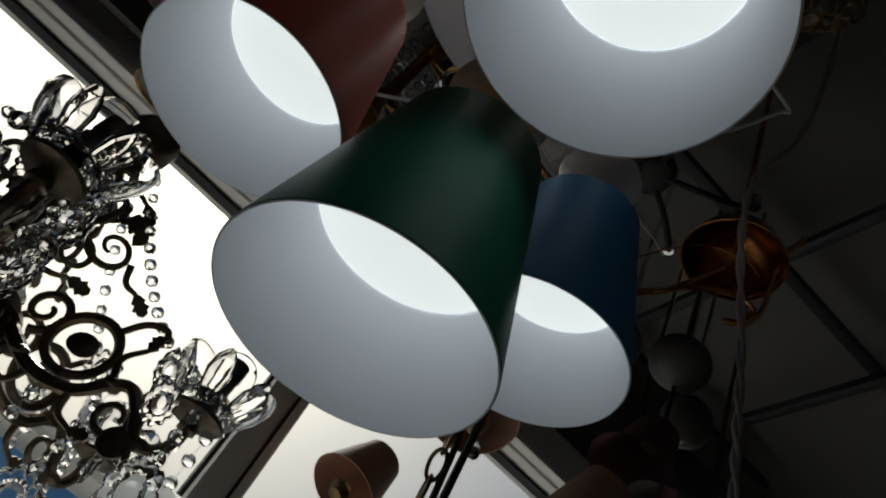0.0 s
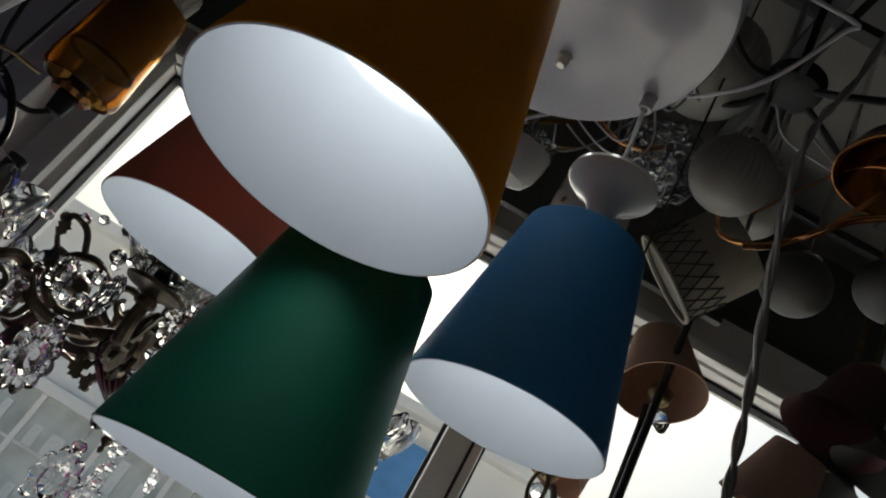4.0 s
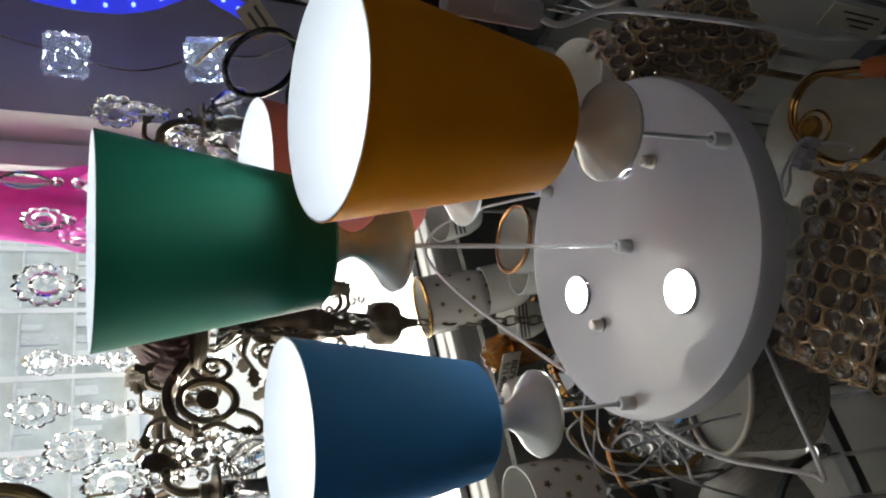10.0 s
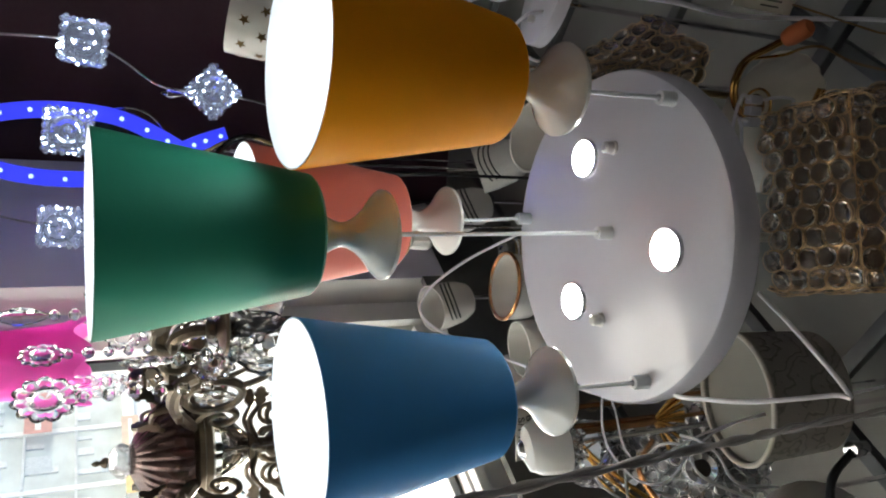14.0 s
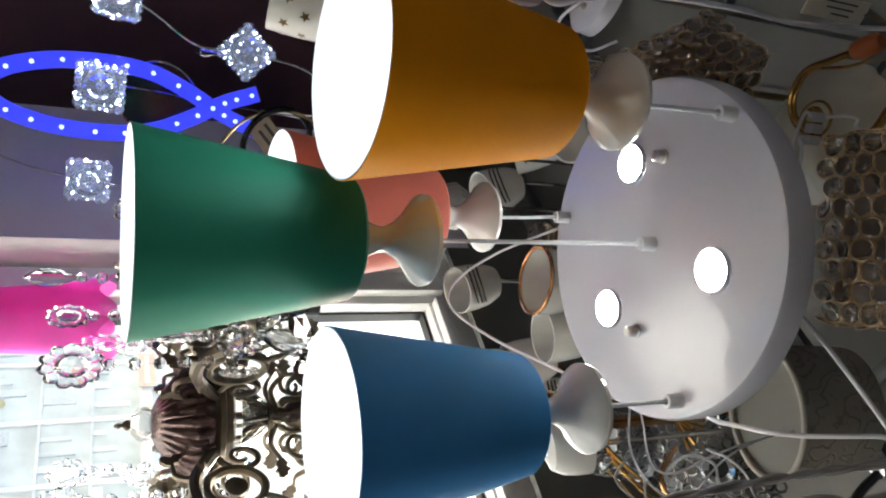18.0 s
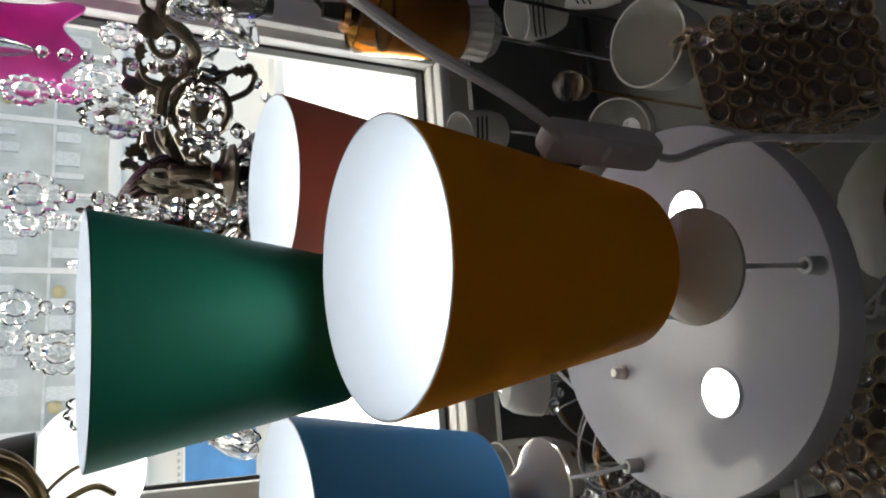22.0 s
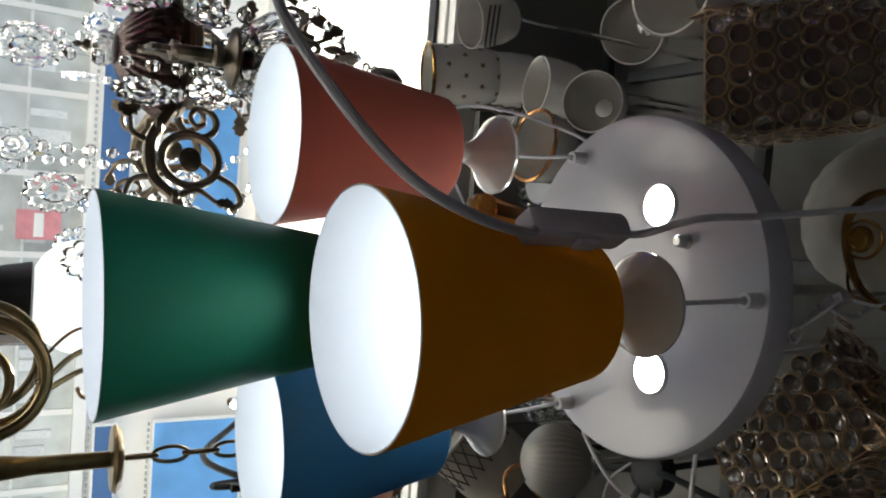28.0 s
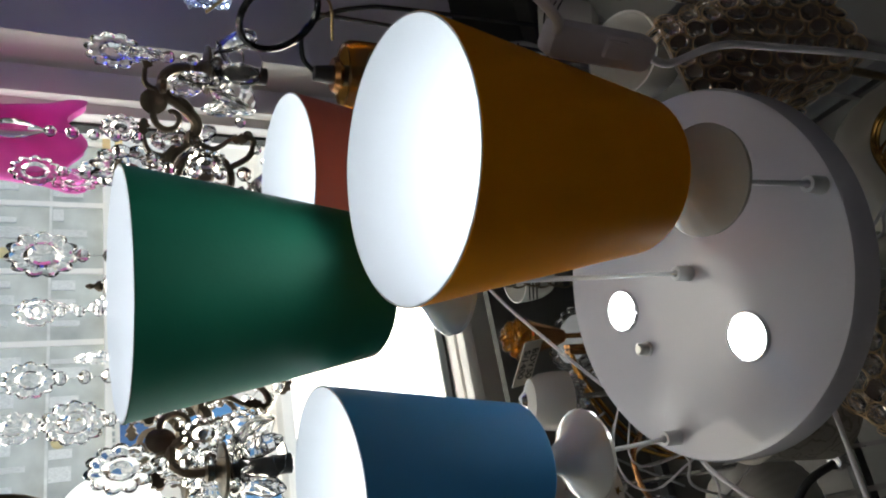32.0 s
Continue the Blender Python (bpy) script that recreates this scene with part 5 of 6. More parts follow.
# amber glass tumbler lamp with a cream inner shade
av = thing("amber_vase_lamp", lean((0.076, 0.669, -0.040), 4, -4), "amber glass tumbler lamp with a cream inner shade", "lamp")
part("glass", lathe([(0.050, -0.088), (0.056, -0.080), (0.057, -0.06), (0.054, 0.0), (0.052, 0.085), (0.049, 0.085), (0.051, 0.0), (0.053, -0.06), (0.052, -0.076), (0.047, -0.084), (0.050, -0.088)], 56), AMBERGLASS, av, "clear amber glass tumbler")
part("inner_shade", lathe([(0.046, -0.035), (0.045, 0.09), (0.043, 0.09), (0.044, -0.035), (0.046, -0.035)], 40), PLASTER, av, "cream inner shade")
part("trim", tube([Vector((0.047 * math.cos(a), 0.047 * math.sin(a), -0.036)) for a in [2 * math.pi * i / 40 for i in range(41)]], 0.003, 7, caps=False), BLACK, av, "dark hem")
part("socket", lathe([(0, -0.135), (0.012, -0.133), (0.016, -0.10), (0.017, -0.05), (0, -0.05)], 24), BLACK, av, "black socket")
part("socket_ring", lathe([(0, -0.105), (0.026, -0.104), (0.030, -0.096), (0.020, -0.088), (0, -0.088)], 28), COPPER, av, "copper socket ring")
part("pleated_cup", lathe([(0.030, 0.09), (0.040, 0.095), (0.044, 0.13), (0.030, 0.15), (0, 0.152)], 72, wave=0.07, lobes=18), MILK, av, "white pleated glass cup")
part("arm", tube(smooth_path([(0, 0, -0.13), (-0.02, 0.02, -0.15), (-0.06, 0.05, -0.14), (-0.09, 0.07, -0.06), (-0.095, 0.08, 0.1), (-0.09, 0.08, CEILZ - Z0 + 0.004 - (-0.040))], 8), 0.004, 8), BLACK, av, "black tube arm")
hang_cord(av, (0, 0, 0.15), "stem", 0.004, CHROME)

# small glass ball lamp before the charcoal board
kb = thing("glass_ball_lamp", L((0.109, 0.615, 0.262)), "small sparkling glass ball lamp on a gold cap", "lamp")
part("ball", lathe([(0, -0.030), (0.012, -0.027), (0.022, -0.018), (0.027, -0.004), (0.025, 0.010), (0.016, 0.022), (0, 0.024)], 14), CRYSTAL, kb, "faceted clear glass ball", smooth=False)
part("cap", lathe([(0, 0.020), (0.020, 0.014), (0.023, 0.022), (0.016, 0.036), (0.006, 0.044), (0, 0.044)], 20, wave=0.06, lobes=10), OLDBRASS, kb, "woven gold cap")
hang_cord(kb, (0, 0, 0.044), "stem", 0.003, BRASS)

# black hoop lamp
bh = thing("black_hoop_lamp", lean((-0.031, 0.552, -0.273), 72, 0, 20), "shiny black hoop lamp", "lamp")
part("hoop", tube([Vector((0.056 * math.cos(a), 0.056 * math.sin(a), 0)) for a in [2 * math.pi * i / 40 for i in range(41)]], 0.0048, 10, caps=False), mat("gloss_black", (0.012, 0.012, 0.014), 0.12, var=0.1), bh)
part("wire_hoop", tube(smooth_path([(0.03, -0.075, -0.05), (-0.03, -0.05, -0.02), (-0.055, 0.0, 0.0), (-0.03, 0.06, 0.01), (0.03, 0.08, 0.02)], 8), 0.0022, 8), OLDBRASS, bh, "thin brass arm")
hang_cord(bh, (0, 0.056, 0), "stem", 0.003, BLACK)


# crystal cube lamp: chrome wires with lit cubes
cu_l = thing("crystal_cube_lamp", L((-0.03, 1.22, 0)), "chrome wire lamp with lit crystal cubes", "chandelier")
cubes = [(0.092, 1.15, -0.27), (0.143, 1.259, -0.547), (-0.073, 1.05, -0.525), (-0.176, 1.10, -0.24), (-0.255, 1.10, -0.496)]
hub = Vector((0, 0, 0.02))
for k, q in enumerate(cubes):
    v = Vector(q) - Vector((-0.03, 1.22, 0))
    face = (Vector((-0.1, -0.6, -0.5)) - Vector(q)).normalized()
    rt = Matrix.Translation(v) @ Vector((0, -1, 0)).rotation_difference(face).to_matrix().to_4x4() @ Matrix.Rotation(radians((-8, 3, 4, 44, 6)[k]), 4, "Y") @ Matrix.Rotation(radians(14 - 7 * k), 4, "Z") @ Matrix.Scale(1.24, 4)
    cb = part("cube", box((0.068, 0.040, 0.068), (0, 0, 0), 0.004), CUBEGLASS, cu_l, "crystal cube lit from inside", rt, smooth=False)
    part("lens", lathe([(0.013, -0.006), (0.020, -0.0075), (0.0255, -0.003), (0.027, 0.003), (0.013, 0.003), (0.013, -0.006)], 18, m=Matrix.Translation((0, -0.023, 0)) @ Matrix.Rotation(radians(90), 4, "X")), CRYSTAL, cb, "round cut lens", smooth=False)
    part("core", gem(0.012, seg=8, at=(0, -0.024, 0), stretch=0.6), CRYSTAL, cb, "cut glass core", smooth=False)
    cut_bm = bmesh.new()
    for i in range(6):
        for j in range(6):
            x, z = -0.029 + 0.0116 * i, -0.029 + 0.0116 * j
            if math.hypot(x, z) > 0.026:
                gem(0.0062 * random.uniform(0.8, 1.1), cut_bm, (x, -0.0215, z), seg=6, stretch=0.7)
            if i in (0, 5):
                gem(0.0055, cut_bm, ((-0.034 if i == 0 else 0.034), -0.014 + 0.0095 * (j % 4), z), seg=6, stretch=0.8)
            if j in (0, 5):
                gem(0.0055, cut_bm, (x, -0.014 + 0.0095 * (i % 4), (-0.034 if j == 0 else 0.034)), seg=6, stretch=0.8)
    tagged(part("cut_face", cut_bm, CRYSTAL, cb, "raised cut facets", smooth=False), kind="stuff")
    dots = bmesh.new()
    for i in range(40):
        a = random.uniform(0, 6.28)
        q = random.choice((0.014, 0.027, 0.032, 0.036))
        x, z = max(-0.034, min(0.034, q * 1.2 * math.cos(a))), max(-0.034, min(0.034, q * 1.2 * math.sin(a)))
        gem(random.choice((0.0005, 0.0008, 0.0010, 0.0017)), dots, (x, -0.0265 if abs(x) < 0.033 and abs(z) < 0.033 else random.uniform(-0.02, 0.018), z), seg=5)
    tagged(part("led_dots", dots, LEDWHITE, cb, "cool white sparkling lights"), kind="stuff")
cv = [Vector(q) - Vector((-0.03, 1.22, 0)) for q in cubes]
for pts in ((cv[4] + Vector((0.01, 0.0, -0.30)), cv[4], cv[4].lerp(cv[3], 0.5) + Vector((0.035, 0, 0.02)), cv[3] + Vector((0, 0.02, 0)), cv[3] + Vector((0.03, 0.04, 0.16)), hub),
            (cv[1] + Vector((-0.10, 0.0, -0.30)), cv[1] + Vector((-0.03, 0.0, -0.14)), cv[1], cv[1].lerp(cv[0], 0.5) + Vector((0.03, 0, 0)), cv[0] + Vector((0, 0.02, 0)), cv[0] + Vector((-0.02, 0.06, 0.15)), hub),
            (cv[2], cv[2] + Vector((0.0, 0.22, 0.06)), cv[2] + Vector((0.02, 0.34, 0.25)), hub + Vector((0, 0.2, 0.0)), hub)):
    part("wire", tube(smooth_path(pts, 10), 0.0027, 7), CHROME, cu_l, "bent chrome wire")
part("drop", lathe([(0, -0.035), (0.010, -0.015), (0.006, 0.0), (0.003, 0.012), (0.006, 0.02), (0, 0.026)], 12), CRYSTAL, cu_l, "glass drop", Vector((-0.165, 1.08, -0.315)) - Vector((-0.03, 1.22, 0)))
part("hub", lathe([(0, 0.0), (0.02, 0.004), (0.025, 0.02), (0.012, 0.035), (0, 0.035)], 24), CHROME, cu_l)
hang_cord(cu_l, (0, 0, 0.03), "stem", 0.004, CHROME)

# blue LED loop
lo = thing("led_loop_lamp", L((-0.047, 1.34, -0.199)), "white loop lamp with glowing blue LED dots", "lamp")
for sg in (1, -1):
    spine = ((0.052, 0.030), (0.030, -0.028), (0.010, -0.070), (-0.024, -0.128), (-0.062, -0.215), (-0.074, -0.31), (-0.068, -0.42), (-0.045, -0.51), (-0.012, -0.565))
    pth = smooth_path([(0.006 + sg * (x - 0.006), 0.001 * sg, z) for x, z in spine], 8)
    bm = bmesh.new()
    prev = None
    for i, q in enumerate(pth):
        dv = (pth[min(i + 1, len(pth) - 1)] - pth[max(i - 1, 0)]).normalized()
        nv = Vector((dv.z, 0, -dv.x)) * 0.019
        quad = [bm.verts.new(q + nv + Vector((0, yy, 0))) for yy in (-0.006, 0.006)] + [bm.verts.new(q - nv + Vector((0, yy, 0))) for yy in (0.006, -0.006)]
        if prev:
            for a in range(4):
                bm.faces.new((prev[a], prev[(a + 1) % 4], quad[(a + 1) % 4], quad[a]))
        prev = quad
    st = part("strip", bm, LEDSTRIP, lo, "pale strip with blue LED glow put into its colour")
    for i in range(2, len(pth), 5):
        part("led", lathe([(0, -0.003), (0.0052, -0.002), (0.0052, 0.001), (0, 0.001)], 12, m=Matrix.Rotation(radians(-90), 4, "X")), LEDBLUE, st, at=pth[i] + Vector((0, -0.0075, 0)))
part("back_plate", lathe([(0, 0), (0.088, 0), (0.09, 0.004), (0.088, 0.012), (0, 0.012)], 48, m=Matrix.Rotation(radians(-90), 4, "X")), mat("gloss_black", (0.012, 0.012, 0.014), 0.12), lo, "round black back plate", (0.0, 0.03, -0.20))
part("plate_rim", tube([Vector((0.09 * math.cos(a), 0.028, -0.20 + 0.09 * math.sin(a))) for a in [2 * math.pi * i / 48 for i in range(49)]], 0.003, 6, caps=False), CHROME, lo, "chrome edge")
hang_cord(lo, (0, 0, 0.04), "stem", 0.003, CHROME)
card = part("price_card", box((0.085, 0.002, 0.062), (0, 0, 0)), KRAFT, lo, "handwritten price card", Matrix.Translation((0.06, -0.03, 0.055)) @ Matrix.Rotation(radians(-42), 4, "Y"))
for w, zz in ((0.055, 0.013), (0.045, -0.008)):
    part("writing", box((w, 0.001, 0.008), (0, -0.0016, zz)), INK, card)


# magenta satin shade
pk = thing("magenta_shade", L((0.365, 0.925, -0.50)), "magenta satin flower shaped lampshade", "lampshade")
ps = lathe([(0.0, -0.30), (0.05, -0.30), (0.058, -0.22), (0.066, -0.12), (0.075, -0.04), (0.086, 0.0), (0.084, 0.0), (0.072, -0.04), (0.062, -0.12), (0.05, -0.22)], 72, wave=0.06, lobes=6)
for v in ps.verts:
    if v.co.z > -0.13:
        v.co.z += 0.016 * (1 + v.co.z / 0.13) * math.cos(6 * math.atan2(v.co.y, v.co.x))
part("shade", ps, PINK, pk)
part("stem", tube([(0, 0, -0.30), (0, 0, -0.75)], 0.006, 10), CHROME, pk)
part("base", lathe([(0, -1.952), (0.09, -1.952), (0.09, -1.94), (0.012, -1.93), (0.008, -0.75), (0, -0.75)], 36), CHROME, pk, "slim floor stand")

# white tulip glass lamp and brass scroll chandelier below
tu = thing("white_tulip_lamp", L((0.60, 0.255, -0.490)), "lit white frosted tulip lamp on a dark holder", "lamp")
TUL = [(0.085 * math.sin(a) ** 0.85, 0.030 - 0.072 * math.cos(a)) for a in [0.32 + 2.45 * k / 22 for k in range(23)]]
part("glass", lathe(TUL + [(q - 0.003, z) for q, z in TUL[::-1]], 64), mat("lit_frosted_glass", (0.93, 0.92, 0.90), 0.45, trans=0.3, var=0.03, bump=0, emit=0.32), tu)
part("holder", lathe([(0, -0.12), (0.03, -0.12), (0.045, -0.07), (0.050, -0.038), (0.036, -0.034), (0, -0.034)], 36), BLACK, tu, "dark metal holder")
part("stem", lathe([(0, -1.962), (0.11, -1.962), (0.11, -1.945), (0.012, -1.89), (0.010, -0.12), (0, -0.12)], 36), BLACK, tu, "dark floor stand")

bs = thing("brass_scroll_chandelier", L((0.335, 0.040, -0.572)), "aged brass chandelier with round scroll arms", "chandelier")
LEFT = Vector((-0.35, 0.93, 0)).normalized()
AWAY = Vector((0.93, 0.35, 0)).normalized()


def scroll_at(up, left, away=0.0):
    return LEFT * left + AWAY * away + Vector((0, 0, up))


for r, w, du, dl, da, a0, turns in ((0.064, 0.0066, 0.0, 0.0, 0.0, -2.6, 0.88), (0.055, 0.0060, 0.006, 0.002, 0.016, -2.4, 0.86), (0.060, 0.0058, -0.004, 0.022, 0.05, -1.2, 0.72), (0.040, 0.0052, -0.012, -0.006, 0.034, -2.0, 0.80)):
    part("scroll", tube([scroll_at(du + q.z, dl + q.x, da + 0.010 * q.x / r) for q in spiral(0, 0, r, r * 0.93, a0, turns, 36)], w, 10), OLDBRASS, bs, "round brass scroll")
for pts, w in ((((0.050, -0.006, 0.0), (0.066, 0.004, 0.004), (0.083, 0.020, 0.01), (0.104, 0.029, 0.02), (0.122, 0.022, 0.03)), 0.0032), (((0.046, -0.024, 0.0), (0.064, -0.012, 0.004), (0.082, -0.001, 0.01), (0.097, 0.005, 0.02), (0.106, -0.006, 0.022), (0.100, -0.014, 0.02)), 0.0032), (((0.090, -0.013, 0.01), (0.096, -0.023, 0.012), (0.112, -0.026, 0.016), (0.124, -0.019, 0.02)), 0.0024), (((0.060, 0.024, 0.0), (0.070, 0.036, 0.01), (0.086, 0.049, 0.02), (0.106, 0.055, 0.03)), 0.0018)):
    part("curl", tube(smooth_path([scroll_at(*q) for q in pts], 8), w, 8), OLDBRASS, bs, "thin brass curl")
part("stem", tube([(0, 0, -0.062), (0, 0, -0.35)], 0.008, 10), OLDBRASS, bs)
part("foot", lathe([(0, -1.880), (0.10, -1.880), (0.10, -1.863), (0.012, -1.848), (0.008, -0.35), (0, -0.35)], 36), OLDBRASS, bs, "brass floor stand")

# lamp on a link chain with peach cloth shades
cl = thing("chain_lamp", L((0.392, -0.039, 0)), "brass chain lamp with peach cloth shades and glass cups", "chandelier")
links = []
z, k = -0.415, 0
LINK = mesh_of(tube([Vector((0.0085 * math.cos(a), 0, 0.02 * math.sin(a))) for a in [2 * math.pi * i / 18 for i in range(19)]], 0.0024, 7, caps=False))
while z < -0.19:
    part("link", LINK, OLDBRASS, cl, at=Matrix.Translation((0, 0, z)) @ Matrix.Rotation(radians(90 * (k % 2) + 20), 4, "Z"))
    z += 0.0345
    k += 1
part("cord", tube([(0, 0, -0.20), (0, 0, CEILZ - Z0 + 0.004)], 0.0016, 6), BLACK, cl, "thin dark cord")
part("collar", lathe([(0, -0.445), (0.034, -0.444), (0.038, -0.44), (0.030, -0.434), (0.008, -0.43), (0, -0.43)], 32, wave=0.1, lobes=12), OLDBRASS, cl, "pierced brass collar")
part("rod", lathe([(0, -0.9), (0.012, -0.9), (0.013, -0.7), (0.010, -0.60), (0.014, -0.56), (0.010, -0.52), (0.009, -0.445), (0, -0.445)], 24), OLDBRASS, cl, "turned brass rod")

PEACH = mat("peach_cloth", (0.42, 0.26, 0.19), 0.75, var=0.12, scale=30, bump=0.1, bscale=300)
pl = thing("peach_shade_chandelier", L((0.74, -0.02, -0.13)), "dark chandelier with peach cloth shades and gold cups", "chandelier")
for x, y, zz, rx, ry, e in ((0.24, 0.185, 0.07, 14, 20, 1.2), (0.06, 0.03, 0.20, -20, 14, 1.3), (-0.06, -0.20, 0.02, 18, -12, 1.0)):
    s = part("shade", lathe([(0.058 * e, -0.04 * e), (0.036 * e, 0.055 * e), (0.034 * e, 0.055 * e), (0.056 * e, -0.04 * e), (0.058 * e, -0.04 * e)], 40), PEACH, pl, "peach cloth shade", pose(x, y, zz, rx, ry))
    part("gold_cup", lathe([(0, -0.075), (0.014, -0.07), (0.022, -0.055), (0.019, -0.045), (0, -0.045)], 28), OLDBRASS, s, "gold cup")
    part("glass_drop", gem(0.014, at=(0.02, 0, -0.095), stretch=1.6), CRYSTAL, s, "glass drop", smooth=False)
    part("arm", tube(smooth_path([(x, y, zz - 0.07), (x * 0.8, y * 0.8, zz - 0.12), (x * 0.4, y * 0.4, -0.12), (0, 0, -0.05)], 8), 0.006, 8), BLACK, pl, "curved dark arm")
part("stem", tube([(0, 0, -0.1), (0, 0, CEILZ - Z0 + 0.134)], 0.007, 10), BLACK, pl)

# copper dome lamp with bent gold arms
cd = thing("copper_dome_lamp", L((0.412, -0.283, 0.232)), "copper dome lamp with bent gold arms", "lamp")
# darker, blotchier copper for the dome and its lining
DARKCOPPER = mat("dark_copper", (0.30, 0.125, 0.04), 0.24, 1.0, var=0.4, scale=40, bump=0.12, bscale=60)
part("dome", lathe([(0, 0.035), (0.028, 0.031), (0.060, 0.005), (0.075, -0.032), (0.073, -0.032), (0.057, 0.001), (0.026, 0.027), (0, 0.031)], 48), DARKCOPPER, cd)
CDO = Vector((0.412, -0.283, 0.232))
SCROLL = [Vector(p) - CDO for p in ((0.441, -0.133, 0.083), (0.446, -0.164, 0.095), (0.449, -0.201, 0.122), (0.446, -0.240, 0.152), (0.443, -0.285, 0.165), (0.442, -0.317, 0.162), (0.443, -0.333, 0.145), (0.451, -0.321, 0.125), (0.458, -0.298, 0.121))]
for k in range(2):
    part("arm", tube(smooth_path([p + Vector((0.004, 0.003, 0.008)) * k for p in SCROLL], 7), 0.0034, 8), COPPER, cd, "bent gold arm")
RISER = [Vector(p) - CDO for p in ((0.457, -0.298, 0.122), (0.457, -0.327, 0.133), (0.444, -0.342, 0.156), (0.420, -0.342, 0.191), (0.395, -0.347, 0.226), (0.371, -0.364, 0.254))]
part("arm", tube(smooth_path(RISER, 7), 0.004, 8), COPPER, cd, "bent gold arm")
HOOP = [Vector(p) - CDO for p in ((0.441, -0.130, 0.139), (0.430, -0.189, 0.194), (0.415, -0.243, 0.220), (0.415, -0.301, 0.215), (0.425, -0.326, 0.203))]
part("wire", tube(smooth_path(HOOP, 7), 0.0016, 6), COPPER, cd, "thin copper wire")
part("brace", tube([SCROLL[5], (0, 0, 0.0)], 0.003, 8), COPPER, cd, "short gold brace")
part("brace", tube([HOOP[2], (0, 0, 0.0)], 0.0016, 6), COPPER, cd, "short gold brace")
part("foil_lining", lathe([(0, 0.026), (0.024, 0.022), (0.055, -0.002), (0.069, -0.030), (0.0705, -0.0305), (0.057, 0.0005), (0.026, 0.0265), (0, 0.0305)], 40, wave=0.04, lobes=11), DARKCOPPER, cd, "crumpled copper lining")
hang_cord(cd, (0, 0, 0.033), "stem", 0.005, COPPER)

# price card on a gold wire, and loose connector blocks
pc = thing("price_tag", L((-0.260, -0.035, 0.157)), "long handwritten price tag on a gold wire", "price tag")
part("card", box((0.024, 0.0012, 0.085), (0, 0, 0)), TAG, pc, "cream card", Matrix.Rotation(radians(25), 4, "Z"))
for k in range(3):
    part("writing", box((0.0016, 0.0008, 0.050 - 0.012 * k), (-0.006 + 0.006 * k, -0.0011, 0.004 * k), 0), INK, pc, at=Matrix.Rotation(radians(25), 4, "Z"))
part("wire", tube([(0, 0, 0.04), (0.01, 0.01, 0.2), (0.0, 0.01, CEILZ - Z0 + 0.004 - (0.157))], 0.0014, 6), BRASS, pc, "thin gold wire")
cbk = thing("connector_block", L((-0.138, -0.081, 0.106)), "white screw connector block on loose leads", "connector")
for k in range(3):
    part("terminal", box((0.009, 0.009, 0.016), (0.011 * k - 0.011, 0, 0), 0.0015), ENAMEL, cbk, "white terminal")
for k in range(2):
    part("lead", tube(smooth_path([(-0.011 + 0.022 * k, 0, 0.006), (-0.015 + 0.025 * k, -0.01, 0.04), (0.0, 0.0, 0.12), (0.02 * k, 0.02, CEILZ - Z0 + 0.004 - (0.106))], 7), 0.0016, 6), CORDW, cbk, "thin white lead")
    part("lead", tube(smooth_path([(-0.011 + 0.022 * k, 0, -0.006), (-0.012 + 0.022 * k, -0.012, -0.03), (0.02, -0.02 - 0.01 * k, -0.045), (0.04, -0.01, -0.02)], 7), 0.0016, 6), CORDW, cbk, "thin white lead")


# black arm lamp under the ceiling rack
bk = thing("black_arm_lamp", L((0.422, -0.126, 0.364)), "black ceiling lamp with bent arms and chrome sockets", "lamp")
part("canopy", lathe([(0, -0.018), (0.026, -0.018), (0.038, -0.012), (0.042, 0.0), (0.042, 0.012), (0, 0.012)], 48), BLACK, bk)
hang_cord(bk, (0, 0, 0.01), "stem", 0.006, BLACK)
for k in range(6):
    a = radians(20 + 60 * k)
    c, q = math.cos(a), math.sin(a)
    ar = part("arm", tube(smooth_path([(0.03 * c, 0.03 * q, -0.012), (0.08 * c, 0.08 * q, -0.03), (0.14 * c - 0.02 * q, 0.14 * q + 0.02 * c, -0.02), (0.17 * c - 0.04 * q, 0.17 * q + 0.04 * c, 0.02)], 7), 0.0055, 8), BLACK, bk, "bent black arm")
    part("socket", lathe([(0, -0.016), (0.010, -0.016), (0.012, -0.010), (0.009, 0.012), (0, 0.012)], 20), CHROME, ar, "chrome socket", (0.17 * c - 0.04 * q, 0.17 * q + 0.04 * c, 0.03))
part("lead", tube(smooth_path([(0.02, 0.02, -0.016), (0.05, 0.0, -0.05), (0.09, -0.05, -0.055), (0.14, -0.07, -0.02), (0.12, -0.02, 0.03)], 7), 0.002, 6), CORDW, bk, "loose pale lead")


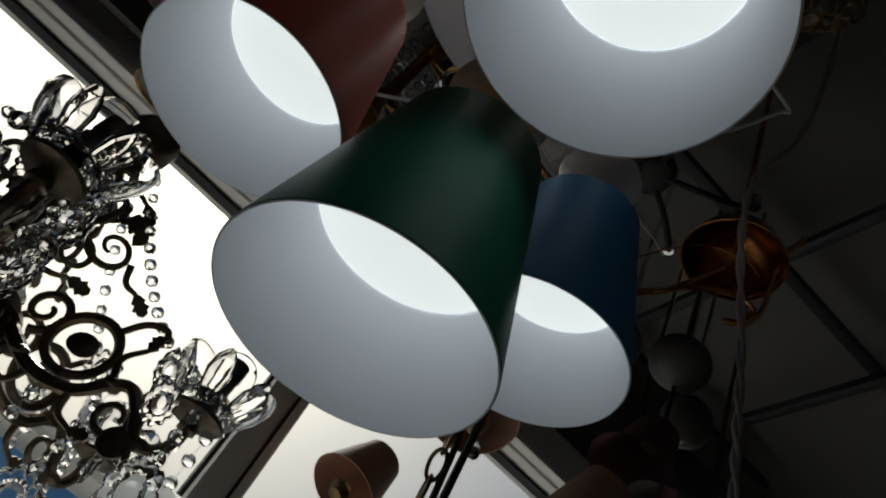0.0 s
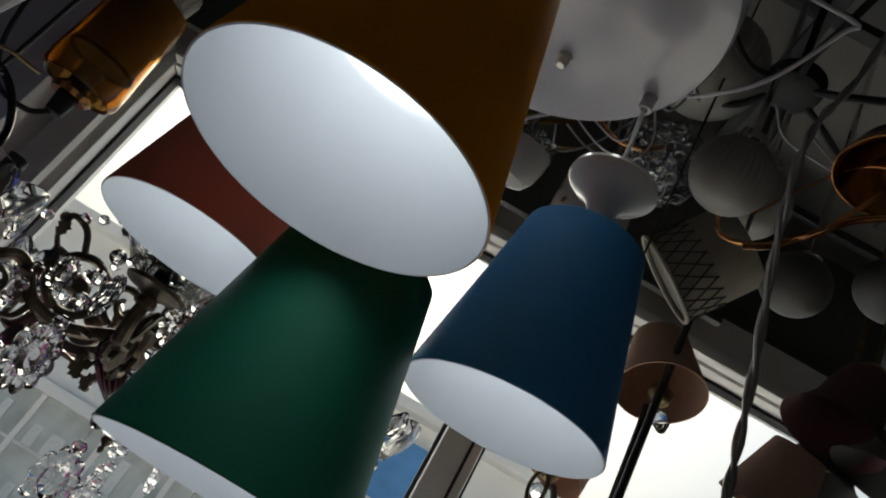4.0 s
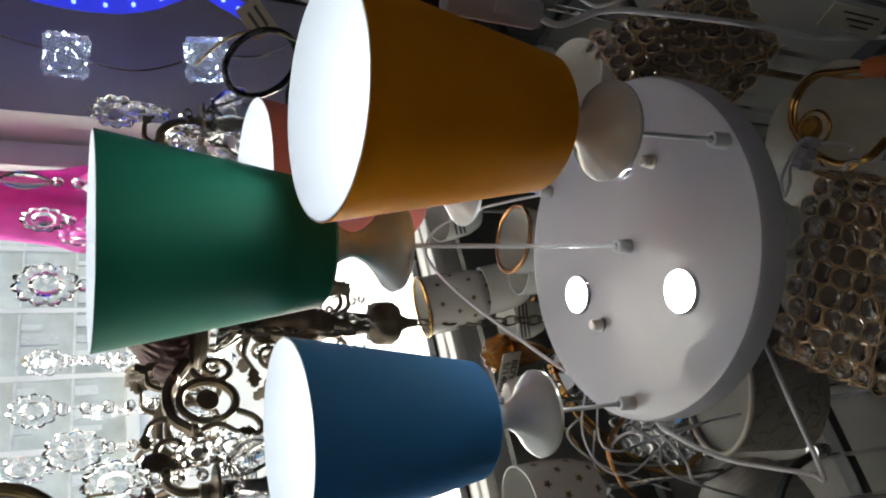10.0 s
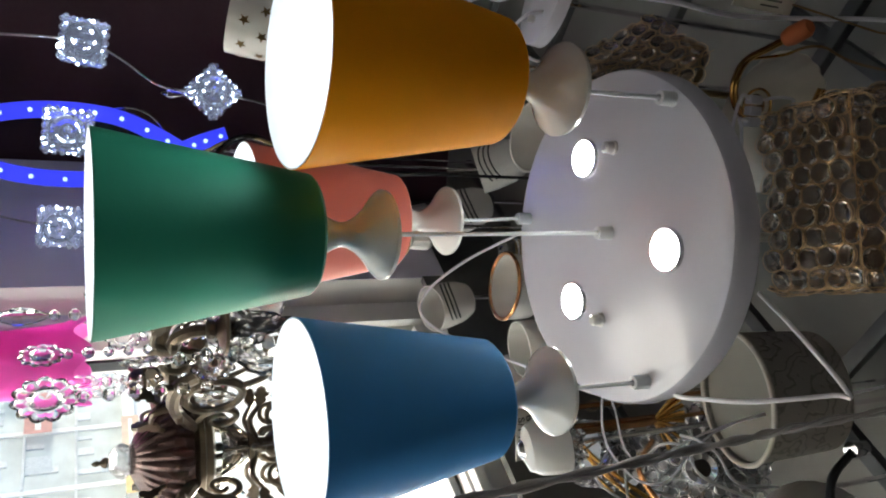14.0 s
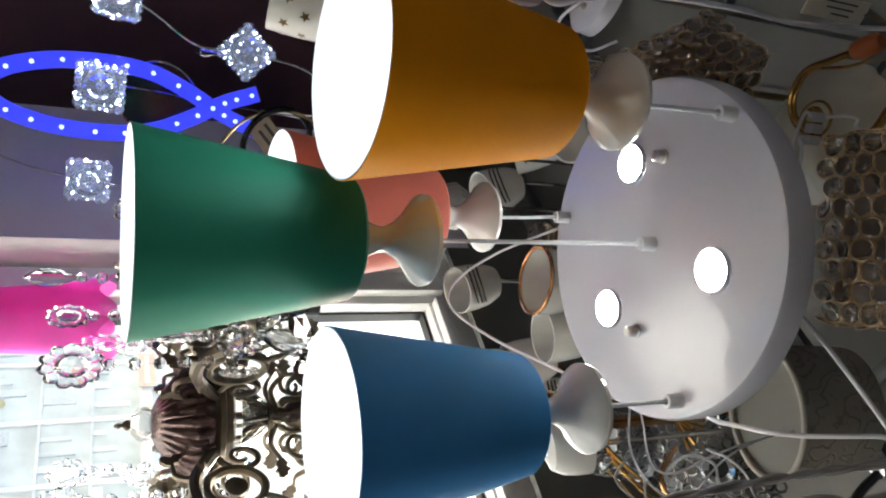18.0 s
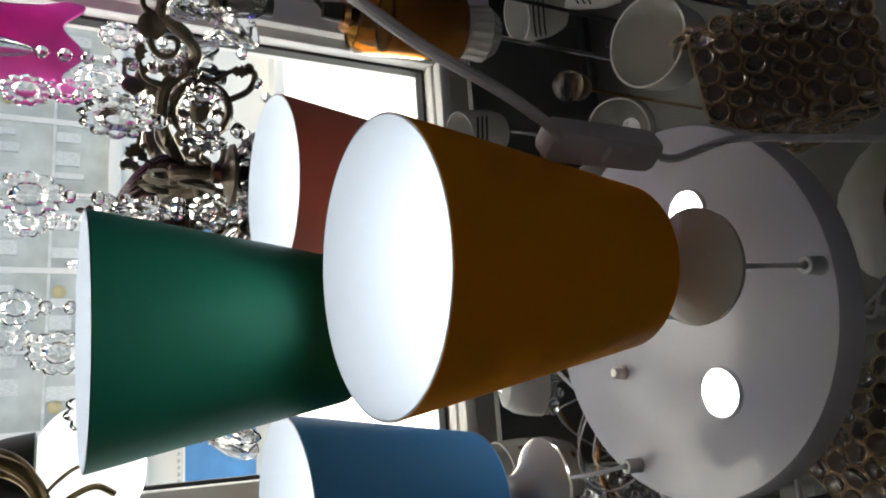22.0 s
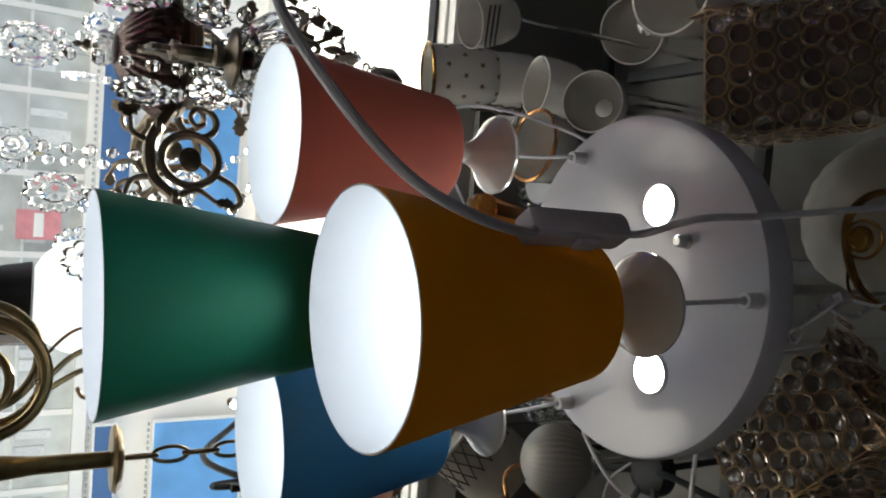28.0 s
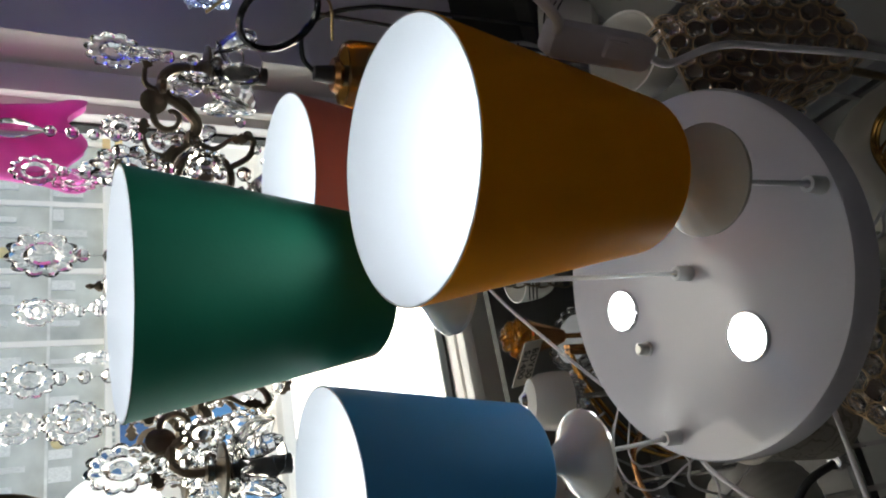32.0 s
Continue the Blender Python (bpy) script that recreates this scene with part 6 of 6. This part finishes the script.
# frosted domes and flared bell shades hung behind the gold arms
def bell_lamp(p, r, h, material, label, rx=0, ry=0):
    t = thing("bell_lamp", lean(p, rx, ry), label, "lamp", "hanging bell shades")
    part("shade", lathe([(r, -h), (r * 0.86, -h * 0.78), (r * 0.66, -h * 0.3), (r * 0.6, h * 0.2), (r * 0.5, h * 0.7), (r * 0.3, h * 0.95), (r * 0.28, h * 0.94), (r * 0.48, h * 0.68), (r * 0.58, h * 0.19), (r * 0.64, -h * 0.3), (r * 0.84, -h * 0.77), (r * 0.98, -h)], 56), material, t)
    part("cap", lathe([(0, h * 1.15), (r * 0.2, h * 1.12), (r * 0.33, h * 0.96), (r * 0.31, h * 0.9), (0, h * 0.9)], 28), OLDBRASS, t, "brass cap")
    part("socket", lathe([(0, h * 0.1), (0.014, h * 0.1), (0.016, h * 0.9), (0, h * 0.9)], 20), OLDBRASS, t, "brass socket")
    hang_cord(t, (0, 0, h * 1.13), "stem", 0.004, OLDBRASS)


# pale glass painted dark grey for the shade these lamps hang in
SHADEDGLASS = mat("shaded_frosted_glass", (0.13, 0.128, 0.12), 0.4, var=0.1, scale=8, bump=0.03)
PLUM = mat("plum_cloth", (0.16, 0.07, 0.08), 0.75, var=0.15, scale=30, bump=0.1, bscale=300)
bell_lamp((0.709, -0.279, 0.055), 0.072, 0.062, PLUM, "plum cloth bell shade on a brass stem", 14, 8)
bell_lamp((0.713, -0.369, -0.004), 0.092, 0.05, SHADEDGLASS, "pale flared bell shade on a brass stem, shade put into its grey", 18, -6)
bell_lamp((0.818, -0.256, -0.004), 0.075, 0.045, SHADEDGLASS, "pale flared bell shade on a brass stem, shade put into its grey", 10, 10)
dome_lamp((0.670, -0.168, 0.206), 0.053, 0.050, SHADEDGLASS, "frosted glass globe lamp, shade put into its grey", 10, 0)
dome_lamp((0.706, -0.293, 0.253), 0.055, 0.045, SHADEDGLASS, "frosted glass globe lamp, shade put into its grey", 10, 12)
dome_lamp((0.761, -0.336, 0.181), 0.045, 0.050, SHADEDGLASS, "frosted glass globe lamp, shade put into its grey", 0, 12)
